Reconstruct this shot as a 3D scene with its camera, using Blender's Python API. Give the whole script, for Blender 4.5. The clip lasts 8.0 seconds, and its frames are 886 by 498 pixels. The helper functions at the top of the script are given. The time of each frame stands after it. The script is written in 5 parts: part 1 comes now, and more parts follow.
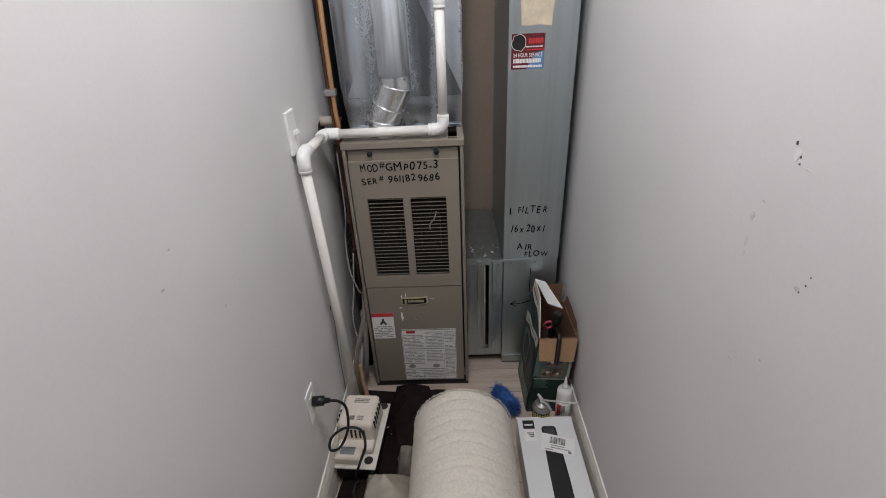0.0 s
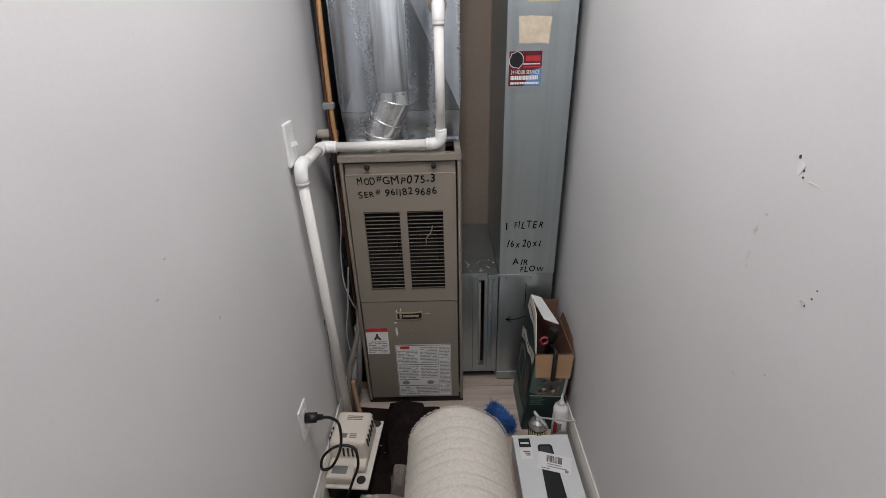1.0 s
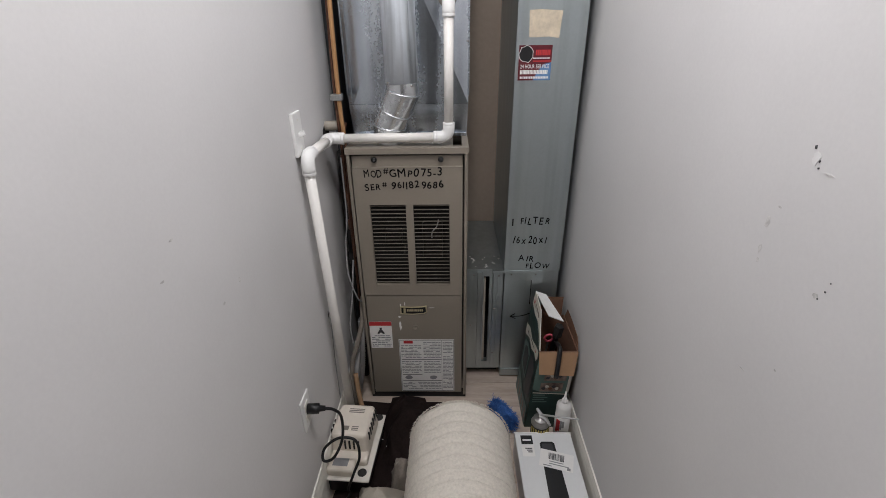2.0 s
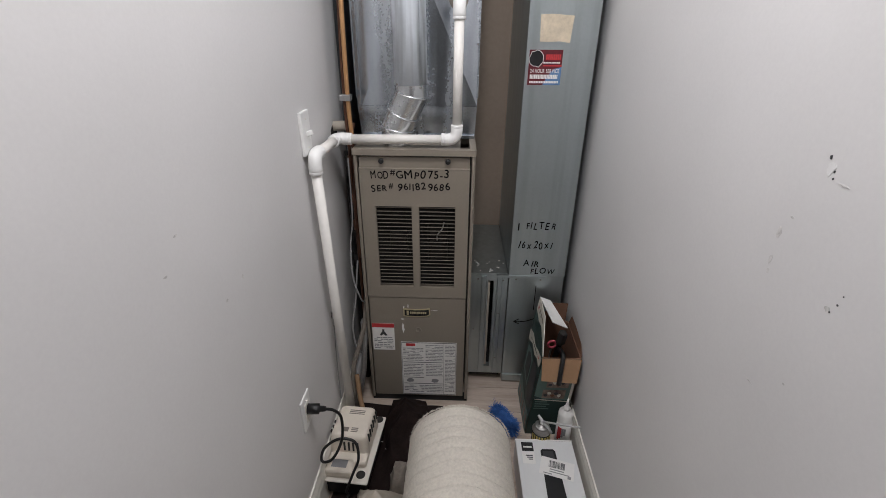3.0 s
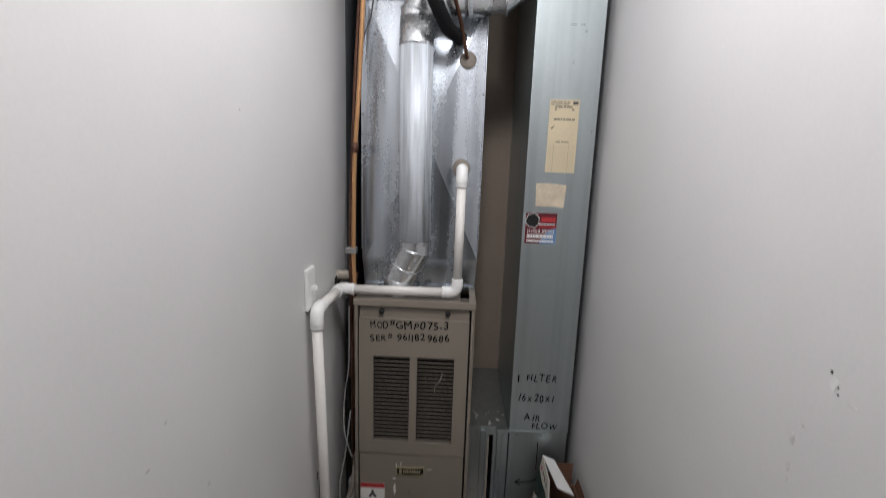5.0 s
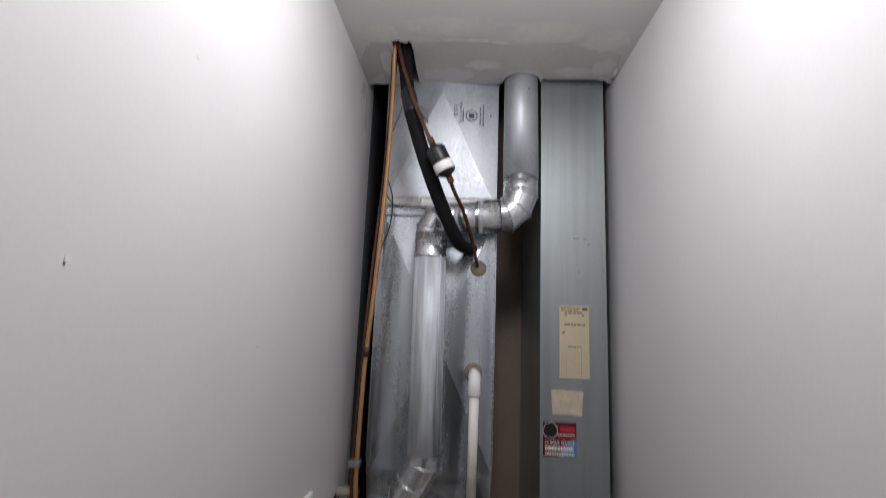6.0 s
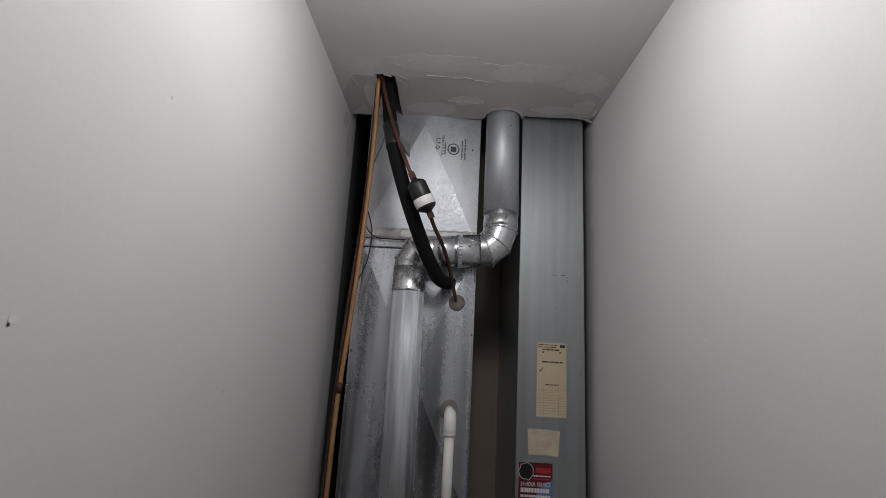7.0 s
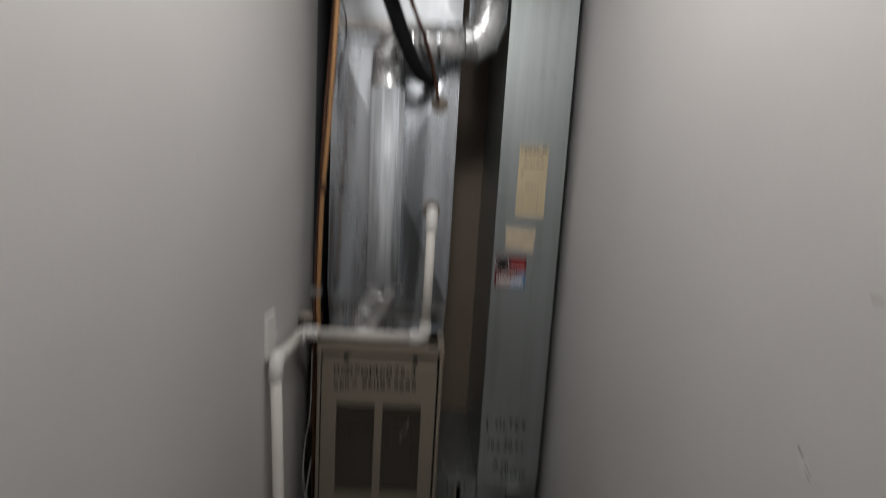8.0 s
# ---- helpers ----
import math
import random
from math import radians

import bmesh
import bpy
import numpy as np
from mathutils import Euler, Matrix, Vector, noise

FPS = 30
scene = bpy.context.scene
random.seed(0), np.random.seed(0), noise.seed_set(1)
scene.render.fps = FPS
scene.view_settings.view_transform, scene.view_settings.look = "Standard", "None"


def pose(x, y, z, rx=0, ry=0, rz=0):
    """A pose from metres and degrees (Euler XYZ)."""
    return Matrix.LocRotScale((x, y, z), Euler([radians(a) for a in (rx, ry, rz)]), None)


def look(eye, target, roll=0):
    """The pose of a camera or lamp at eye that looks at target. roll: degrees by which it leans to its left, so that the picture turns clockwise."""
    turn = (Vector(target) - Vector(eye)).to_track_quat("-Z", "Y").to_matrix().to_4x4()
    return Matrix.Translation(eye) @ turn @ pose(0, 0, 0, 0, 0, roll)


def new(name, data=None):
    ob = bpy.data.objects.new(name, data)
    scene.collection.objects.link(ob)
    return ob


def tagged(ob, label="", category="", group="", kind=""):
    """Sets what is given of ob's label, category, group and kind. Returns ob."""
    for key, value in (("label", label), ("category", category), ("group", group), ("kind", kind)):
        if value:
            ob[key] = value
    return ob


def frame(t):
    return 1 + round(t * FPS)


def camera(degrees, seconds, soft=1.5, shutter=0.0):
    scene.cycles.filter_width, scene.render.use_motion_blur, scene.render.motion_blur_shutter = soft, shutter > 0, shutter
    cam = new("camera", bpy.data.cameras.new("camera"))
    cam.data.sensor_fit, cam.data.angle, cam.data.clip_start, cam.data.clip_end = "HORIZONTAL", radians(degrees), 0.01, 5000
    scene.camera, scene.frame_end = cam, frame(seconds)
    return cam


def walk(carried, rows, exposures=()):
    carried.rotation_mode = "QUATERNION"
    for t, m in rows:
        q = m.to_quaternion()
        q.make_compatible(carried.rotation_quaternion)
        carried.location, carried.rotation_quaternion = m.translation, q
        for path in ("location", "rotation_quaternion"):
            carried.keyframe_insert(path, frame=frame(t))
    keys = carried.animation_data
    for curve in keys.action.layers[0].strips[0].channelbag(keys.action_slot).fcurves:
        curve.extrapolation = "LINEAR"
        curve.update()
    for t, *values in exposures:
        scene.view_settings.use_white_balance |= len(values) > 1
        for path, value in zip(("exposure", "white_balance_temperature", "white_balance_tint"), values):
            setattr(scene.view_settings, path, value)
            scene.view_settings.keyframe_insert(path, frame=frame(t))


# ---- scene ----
cam = camera(88.9, 8.0, soft=0.4, shutter=0.4)
PATH = [
    (0, (0.191, -1.569, 1.588), (0.13, 0.187, 0.632), -2.8),
    (0.5, (0.176, -1.556, 1.583), (0.152, 0.231, 0.684), -2.1),
    (1, (0.172, -1.565, 1.576), (0.151, 0.226, 0.684), -1.7),
    (1.5, (0.169, -1.568, 1.564), (0.138, 0.221, 0.67), -1.4),
    (3, (0.168, -1.562, 1.551), (0.105, 0.232, 0.671), 0.3),
    (3.5, (0.163, -1.544, 1.576), (0.086, 0.268, 0.733), 0.6),
    (4, (0.162, -1.546, 1.577), (0.076, 0.285, 0.777), 0.8),
    (4.2, (0.166, -1.542, 1.577), (0.078, 0.293, 0.788), 0.8),
    (5.3, (0.131, -1.526, 1.694), (0.073, 0.46, 1.467), 2.1),
    (5.5, (0.116, -1.519, 1.71), (0.036, 0.474, 1.563), 1.9),
    (6, (0.124, -1.519, 1.816), (0.015, 0.454, 2.129), 2.2),
    (6.5, (0.13, -1.503, 1.869), (0.056, 0.447, 2.307), 2.6),
    (7, (0.124, -1.512, 1.866), (0.101, 0.446, 2.271), 3.2),
    (7.5, (0.107, -1.529, 1.876), (0.113, 0.428, 2.288), 3.7),
    (7.7, (0.084, -1.516, 1.823), (0.164, 0.449, 2.185), 3.5),
    (7.8, (0.095, -1.497, 1.783), (0.188, 0.486, 2.024), 3.2),
    (7.9, (0.124, -1.491, 1.749), (0.2, 0.507, 1.775), 3.1),
    (8, (0.158, -1.496, 1.717), (0.217, 0.486, 1.453), 3.3),
]
walk(cam, [(t, look(eye, target, roll)) for t, eye, target, roll in PATH],
     exposures=[(0.0, 0.82, 6500, 11), (4.2, 0.82, 6500, 11), (5.3, 0.3, 6500, 11), (5.5, 0.16, 6500, 11), (6.0, -0.28, 6500, 13), (6.2, -0.65, 6550, 15), (6.5, -0.92, 6600, 17),
                (7.0, -0.95, 6650, 13), (7.5, -0.95, 6650, 13), (7.8, -0.7, 6700, 12), (8.0, -0.5, 6900, 10)])

# the closet: left and right wall faces, ceiling height, back wall
XL, XR, ZC, YB, YF = -0.298, 0.665, 2.75, 0.72, -2.3

# ---- light: one round fixture on the ceiling, overhead: a bulb and its diffuser ----
world = bpy.data.worlds.new("world")
world.use_nodes = True
world.node_tree.nodes["Background"].inputs[0].default_value = (0.6, 0.65, 0.7, 1)
world.node_tree.nodes["Background"].inputs[1].default_value = 0.02
scene.world = world
fixture = new("ceiling_fixture", bpy.data.lights.new("ceiling_fixture", "AREA"))
fixture.data.shape, fixture.data.size = "DISK", 0.22
fixture.data.energy, fixture.data.color = 3.6, (0.98, 0.98, 1.0)
fixture.matrix_basis = pose(0.17, -0.92, 2.70)
bulb = new("ceiling_bulb", bpy.data.lights.new("ceiling_bulb", "POINT"))
bulb.data.energy, bulb.data.shadow_soft_size, bulb.data.color = 13.0, 0.085, (0.98, 0.98, 1.0)
bulb.location = (0.17, -0.92, 2.60)


# ---- materials ----
def material(name, col, rough=0.6, metal=0.0, var=0.12, scale=6.0, fine=90.0, bump=0.15, stretch=(1, 1, 1),
             col2=None, rough_var=0.1, spec=0.5, bump_dist=0.002, islands=0.0):
    m = bpy.data.materials.new(name)
    m.use_nodes = True
    nt = m.node_tree
    n, l = nt.nodes, nt.links
    b = n["Principled BSDF"]
    co = n.new("ShaderNodeTexCoord")
    mp = n.new("ShaderNodeMapping")
    mp.inputs["Scale"].default_value = stretch
    l.new(co.outputs["Object"], mp.inputs[0])
    big, small = n.new("ShaderNodeTexNoise"), n.new("ShaderNodeTexNoise")
    big.inputs["Scale"].default_value, big.inputs["Detail"].default_value = scale, 6
    small.inputs["Scale"].default_value, small.inputs["Detail"].default_value = fine, 4
    l.new(mp.outputs[0], big.inputs[0])
    l.new(mp.outputs[0], small.inputs[0])
    add = n.new("ShaderNodeMath")
    add.operation = "MULTIPLY_ADD"
    add.inputs[1].default_value = 0.35
    l.new(small.outputs[0], add.inputs[0])
    mul = n.new("ShaderNodeMath")
    mul.operation = "MULTIPLY"
    mul.inputs[1].default_value = 0.65
    l.new(big.outputs[0], mul.inputs[0])
    l.new(mul.outputs[0], add.inputs[2])
    ramp = n.new("ShaderNodeValToRGB")
    c2 = col2 or tuple(c * (1 + var) for c in col)
    c1 = col if col2 else tuple(c * (1 - var) for c in col)
    ramp.color_ramp.elements[0].position, ramp.color_ramp.elements[1].position = 0.3, 0.7
    ramp.color_ramp.elements[0].color, ramp.color_ramp.elements[1].color = (*c1, 1), (*c2, 1)
    l.new(add.outputs[0], ramp.inputs[0])
    out = ramp.outputs[0]
    if islands:
        info = n.new("ShaderNodeObjectInfo")
        hsv = n.new("ShaderNodeHueSaturation")
        mr = n.new("ShaderNodeMapRange")
        mr.inputs[3].default_value, mr.inputs[4].default_value = 1 - islands, 1 + islands
        l.new(info.outputs["Random"], mr.inputs[0])
        l.new(mr.outputs[0], hsv.inputs["Value"])
        l.new(out, hsv.inputs["Color"])
        out = hsv.outputs[0]
    l.new(out, b.inputs["Base Color"])
    rr = n.new("ShaderNodeMapRange")
    rr.inputs[3].default_value, rr.inputs[4].default_value = max(0.02, rough - rough_var), min(1, rough + rough_var)
    l.new(big.outputs[0], rr.inputs[0])
    l.new(rr.outputs[0], b.inputs["Roughness"])
    b.inputs["Metallic"].default_value = metal
    b.inputs["Specular IOR Level"].default_value = spec
    if bump:
        bp = n.new("ShaderNodeBump")
        bp.inputs["Strength"].default_value, bp.inputs["Distance"].default_value = bump, bump_dist
        l.new(add.outputs[0], bp.inputs["Height"])
        l.new(bp.outputs[0], b.inputs["Normal"])
    return m


def galvanized(name, tint, rough=0.38, streak=0.5, metal=0.92, oxide=0.8, spangle=0.11, grain=(7, 7, 0.8), runs=(10, 10, 2.4), cloud=0.1):
    """Zinc-coated sheet: crystal spangle, long stains, dull oxide patches."""
    m = material(name, tint, rough, metal, var=cloud, scale=5.0, fine=40, bump=0.006, stretch=(1, 1, 0.35), rough_var=0.06)
    nt = m.node_tree
    n, l = nt.nodes, nt.links
    b = n["Principled BSDF"]
    old = b.inputs["Base Color"].links[0].from_socket
    co = n.new("ShaderNodeTexCoord")
    vo = n.new("ShaderNodeTexVoronoi")
    vo.inputs["Scale"].default_value = 150
    l.new(co.outputs["Object"], vo.inputs["Vector"])
    bw = n.new("ShaderNodeRGBToBW")
    l.new(vo.outputs["Color"], bw.inputs[0])
    mr = n.new("ShaderNodeMapRange")
    mr.inputs[3].default_value, mr.inputs[4].default_value = 1 - spangle, 1 + spangle
    l.new(bw.outputs[0], mr.inputs[0])
    mp = n.new("ShaderNodeMapping")
    mp.inputs["Scale"].default_value = grain
    l.new(co.outputs["Object"], mp.inputs[0])
    st = n.new("ShaderNodeTexNoise")
    st.inputs["Scale"].default_value, st.inputs["Detail"].default_value, st.inputs["Roughness"].default_value = 1.5, 2.5, 0.45
    l.new(mp.outputs[0], st.inputs[0])
    sr = n.new("ShaderNodeMapRange")
    sr.inputs[1].default_value, sr.inputs[2].default_value = 0.40, 0.58
    sr.inputs[3].default_value, sr.inputs[4].default_value = 1 - streak * 0.4, 1.05
    l.new(st.outputs[0], sr.inputs[0])
    mu = n.new("ShaderNodeMath")
    mu.operation = "MULTIPLY"
    l.new(mr.outputs[0], mu.inputs[0])
    l.new(sr.outputs[0], mu.inputs[1])
    mix = n.new("ShaderNodeVectorMath")
    mix.operation = "SCALE"
    l.new(old, mix.inputs[0])
    l.new(mu.outputs[0], mix.inputs["Scale"])
    l.new(mix.outputs[0], b.inputs["Base Color"])
    # chalky white oxide in blotches and runs
    om = n.new("ShaderNodeMapping")
    om.inputs["Scale"].default_value = runs
    l.new(co.outputs["Object"], om.inputs[0])
    on = n.new("ShaderNodeTexNoise")
    on.inputs["Scale"].default_value, on.inputs["Detail"].default_value, on.inputs["Roughness"].default_value = 1.1, 2.5, 0.45
    l.new(om.outputs[0], on.inputs[0])
    ox = n.new("ShaderNodeMapRange")
    ox.inputs[1].default_value, ox.inputs[2].default_value = 0.42, 0.68
    ox.inputs[3].default_value, ox.inputs[4].default_value = 0.0, oxide
    l.new(on.outputs[0], ox.inputs[0])
    cm = n.new("ShaderNodeMix")
    cm.data_type = "RGBA"
    l.new(ox.outputs[0], cm.inputs["Factor"])
    l.new(mix.outputs[0], cm.inputs["A"])
    cm.inputs["B"].default_value = (0.68, 0.72, 0.76, 1)
    l.new(cm.outputs["Result"], b.inputs["Base Color"])
    mm = n.new("ShaderNodeMapRange")
    mm.inputs[3].default_value, mm.inputs[4].default_value = metal, metal - 0.45
    l.new(ox.outputs[0], mm.inputs[0])
    l.new(mm.outputs[0], b.inputs["Metallic"])
    oldr = b.inputs["Roughness"].links[0].from_socket
    ra = n.new("ShaderNodeMath")
    ra.operation = "MULTIPLY_ADD"
    ra.inputs[1].default_value = spangle * 1.4
    l.new(bw.outputs[0], ra.inputs[0])
    l.new(oldr, ra.inputs[2])
    rb = n.new("ShaderNodeMath")
    rb.operation = "MULTIPLY_ADD"
    rb.inputs[1].default_value = 0.25
    l.new(ox.outputs[0], rb.inputs[0])
    l.new(ra.outputs[0], rb.inputs[2])
    l.new(rb.outputs[0], b.inputs["Roughness"])
    return m


M_wall = material("wall_paint", (0.685, 0.673, 0.669), 0.55, var=0.04, scale=3.2, fine=160, bump=0.12, bump_dist=0.0015)
# dim paint of the added shell that the ducts reflect
M_shell = material("unseen_shell_paint", (0.42, 0.40, 0.37), 0.7, var=0.04, scale=2)
# unpainted board, its grey deepened to carry the shade of the gap
M_wall_bare_shade = material("shaded_bare_plasterboard", (0.16, 0.165, 0.175), 0.9, var=0.15, scale=5, fine=60)
M_ceil = material("ceiling_paint", (0.63, 0.62, 0.61), 0.7, var=0.05, scale=3, fine=120, bump=0.15)
M_plaster = material("joint_compound", (0.66, 0.65, 0.625), 0.85, var=0.1, scale=9, fine=70, bump=0.5, bump_dist=0.004)
M_plaster_dk = material("thin_joint_compound", (0.55, 0.535, 0.51), 0.85, var=0.1, scale=6, fine=60, bump=0.4, bump_dist=0.003)
M_brown_wall = material("brown_board", (0.34, 0.27, 0.215), 0.8, var=0.12, scale=3, fine=50)
M_base = material("baseboard_paint", (0.81, 0.785, 0.72), 0.4, var=0.08, scale=6, fine=50)
M_plank = material("grey_oak_plank", (0.37, 0.285, 0.225), 0.5, var=0.1, scale=9, fine=90, stretch=(0.35, 4, 1), col2=(0.63, 0.54, 0.465), islands=0.12)
M_sub = material("underfloor", (0.12, 0.11, 0.1), 0.9)
M_furn = material("taupe_enamel", (0.255, 0.222, 0.182), 0.42, var=0.06, scale=2.5, fine=120, bump=0.06)
# near-black that puts the shade of recesses and voids into the colour
M_shade_dk = material("shade_black", (0.02, 0.02, 0.02), 0.8, var=0.3)
M_black = material("black_plastic", (0.009, 0.009, 0.01), 0.42, var=0.25)
M_foam = material("black_foam_insulation", (0.008, 0.008, 0.009), 0.8, var=0.3, fine=200, bump=0.4, spec=0.15)
M_ink = material("black_marker", (0.006, 0.006, 0.007), 0.7, var=0.2, bump=0, spec=0.1)
M_galv = galvanized("galvanized_plenum", (0.52, 0.565, 0.62), 0.18, 0.8, 0.92, 0.45, 0.05, (9, 9, 0.6), (13, 13, 1.1), 0.06)
M_galv_up = galvanized("spangled_galvanized_plenum", (0.55, 0.585, 0.62), 0.37, 0.3, 0.86, 0.2, 0.12, (6, 6, 1.2), (8, 8, 3), 0.06)
M_galv_fl = galvanized("galvanized_flue", (0.72, 0.77, 0.825), 0.46, 0.95, 0.3, 0.55, 0.03, (26, 26, 1.6), (40, 40, 5.0), 0.1)
M_galv_elb = galvanized("bright_galvanized_elbow", (0.66, 0.68, 0.70), 0.24, 0.1, 0.93, 0.0, 0.03, cloud=0.05)
M_galv_rd = galvanized("galvanized_return", (0.43, 0.48, 0.49), 0.31, 0.1, 0.88, 0.02, 0.025, (22, 22, 0.7), cloud=0.04)
M_tapefoil = material("foil_tape", (0.55, 0.55, 0.54), 0.5, 0.6, var=0.2, scale=14, fine=90, bump=0.5)
M_pvc = material("white_pvc", (0.81, 0.785, 0.745), 0.38, var=0.05, scale=5, fine=60, bump=0.03)
M_pvc_fit = material("white_pvc_fitting", (0.85, 0.845, 0.83), 0.33, var=0.03, bump=0.02)
M_putty = material("grey_putty", (0.23, 0.20, 0.17), 0.85, var=0.2, scale=30, fine=120, bump=0.5)
M_copper = material("copper_tube", (0.50, 0.27, 0.12), 0.5, 0.3, var=0.22, scale=9, fine=70, stretch=(1, 1, 0.3))
M_copper_dk = material("tarnished_copper", (0.13, 0.06, 0.038), 0.5, 0.6, var=0.3, scale=12, fine=70)
M_iron = material("black_iron", (0.02, 0.018, 0.017), 0.6, 0.3, var=0.4, scale=20)
M_wire = material("grey_wire_sheath", (0.30, 0.30, 0.30), 0.5, var=0.15)
M_conduit = material("flex_conduit", (0.38, 0.38, 0.38), 0.4, 0.7, var=0.2)
M_pump = material("cream_plastic", (0.76, 0.69, 0.60), 0.45, var=0.06, scale=7, fine=60, bump=0.04)
M_pump_wh = material("pump_tank_plastic", (0.77, 0.73, 0.66), 0.45, var=0.08, scale=7, fine=60, bump=0.04)
M_slot = material("slot_dark", (0.03, 0.028, 0.026), 0.8)
M_label_w = material("white_label", (0.82, 0.81, 0.79), 0.5, var=0.04, scale=12, fine=90, bump=0.02)
M_label_gr = material("grey_print", (0.27, 0.27, 0.28), 0.6, bump=0)
M_stamp = material("blue_black_stamp_ink", (0.075, 0.09, 0.105), 0.6, var=0.25, scale=60, bump=0)
M_label_dk = material("dark_print", (0.05, 0.05, 0.055), 0.55, bump=0)
M_red = material("red_print", (0.50, 0.035, 0.04), 0.5, var=0.1, bump=0)
M_maroon = material("dark_red_print", (0.13, 0.012, 0.02), 0.4, var=0.3, scale=25, bump=0)
M_blue_pr = material("blue_print", (0.12, 0.24, 0.45), 0.4, var=0.25, scale=25, bump=0)
M_yellow = material("buff_card", (0.62, 0.53, 0.36), 0.7, var=0.06, scale=12, fine=80, bump=0.05)
M_masking = material("old_masking_tape", (0.60, 0.515, 0.39), 0.8, var=0.18, scale=40, fine=120, bump=0.5)
M_rug = material("cream_wool", (0.70, 0.655, 0.58), 0.95, var=0.13, scale=110, fine=420, bump=0.9, bump_dist=0.004, spec=0.1)
# darker wool tone that paints the shade in the rug's grooves
M_groove_shade = material("groove_shade", (0.50, 0.46, 0.40), 0.95, var=0.2, scale=60, fine=300, spec=0.1)
M_canvas = material("beige_canvas", (0.40, 0.36, 0.305), 0.95, var=0.12, scale=10, fine=300, bump=0.4, spec=0.1)
M_blanket = material("dark_brown_fleece", (0.018, 0.012, 0.011), 0.95, var=0.5, scale=12, fine=160, bump=0.6, spec=0.1)
M_bluefib = material("blue_microfibre", (0.05, 0.14, 0.40), 0.8, var=0.35, scale=40, fine=200, spec=0.2)
M_card = material("brown_cardboard", (0.36, 0.215, 0.12), 0.85, var=0.1, scale=10, fine=90, bump=0.1)
M_card_in = material("cardboard_inside", (0.17, 0.085, 0.052), 0.85, var=0.12, scale=8, fine=90, bump=0.1)
M_green = material("dark_green_print", (0.02, 0.045, 0.04), 0.45, var=0.2, scale=14, bump=0)
M_teal = material("pale_teal_print", (0.11, 0.175, 0.155), 0.45, var=0.15, scale=14, bump=0)
M_cream = material("cream_print", (0.66, 0.63, 0.55), 0.5, var=0.06, scale=14, bump=0)
M_photo = material("photo_print", (0.09, 0.05, 0.04), 0.45, col2=(0.34, 0.26, 0.22), scale=30, fine=60, bump=0)
M_whitebox = material("white_gloss_card", (0.73, 0.74, 0.74), 0.35, var=0.03, scale=4, fine=60, bump=0.02)
M_steel = material("can_metal", (0.34, 0.33, 0.32), 0.38, 0.8, var=0.2)
M_yellow_can = material("yellow_print", (0.52, 0.42, 0.12), 0.4, var=0.1, bump=0)
M_white_pl = material("white_plastic", (0.82, 0.81, 0.79), 0.4, var=0.05, bump=0.02)
M_clear_pl = material("milky_plastic", (0.50, 0.50, 0.50), 0.35, var=0.08, bump=0.02)
M_pink = material("red_rubber", (0.42, 0.06, 0.09), 0.5)
M_gold = material("gold_foil", (0.62, 0.55, 0.36), 0.32, 0.55, var=0.2)
M_chip = material("bare_gypsum_chip", (0.745, 0.735, 0.73), 0.8, var=0.04, scale=60)
M_dust = material("wall_smudge", (0.60, 0.585, 0.57), 0.8, var=0.3, scale=90)
M_wood = material("raw_wood", (0.36, 0.22, 0.12), 0.7, var=0.2, stretch=(1, 1, 0.2))


# ---- builders ----
def origin_of(ob):
    m = ob.matrix_basis.copy()
    while ob.parent:
        m = ob.parent.matrix_basis @ ob.matrix_parent_inverse @ m
        ob = ob.parent
    return m


def finish(name, bm, mat, smooth=False):
    me = bpy.data.meshes.new(name)
    bmesh.ops.recalc_face_normals(bm, faces=bm.faces)
    for f in bm.faces:
        f.smooth = smooth
    bm.to_mesh(me)
    bm.free()
    me.materials.append(mat)
    return me


def part(name, bm, mat, parent=None, label="", smooth=False):
    """One mesh object in world coordinates, under its thing."""
    ob = new(name, finish(name, bm, mat, smooth))
    if parent:
        ob.parent = parent
        ob.matrix_parent_inverse = origin_of(parent).inverted()
    return tagged(ob, label)


def share(name, me, m, parent):
    """A further object on a mesh that is there already."""
    ob = new(name, me)
    ob.parent = parent
    ob.matrix_parent_inverse = origin_of(parent).inverted()
    ob.matrix_basis = m
    return ob


def thing(name, loc, label, category, group=""):
    ob = new(name)
    ob.matrix_basis = Matrix.Translation(loc)
    ob.empty_display_size = 0.05
    return tagged(ob, label, category, group)


def box(x0, x1, y0, y1, z0, z1, bevel=0.0, seg=2, bm=None):
    b = bmesh.new()
    bmesh.ops.create_cube(b, size=1)
    for v in b.verts:
        v.co = Vector(((x0 + x1) / 2 + v.co.x * (x1 - x0), (y0 + y1) / 2 + v.co.y * (y1 - y0), (z0 + z1) / 2 + v.co.z * (z1 - z0)))
    if bevel:
        bmesh.ops.bevel(b, geom=list(b.edges), offset=bevel, segments=seg, affect="EDGES", profile=0.5)
    if bm is None:
        return b
    join(bm, b)
    return bm


def join(bm, other):
    me = bpy.data.meshes.new("t")
    other.to_mesh(me)
    other.free()
    bm.from_mesh(me)
    bpy.data.meshes.remove(me)
    return bm


def moved(bm, m):
    bmesh.ops.transform(bm, matrix=m, verts=bm.verts)
    return bm


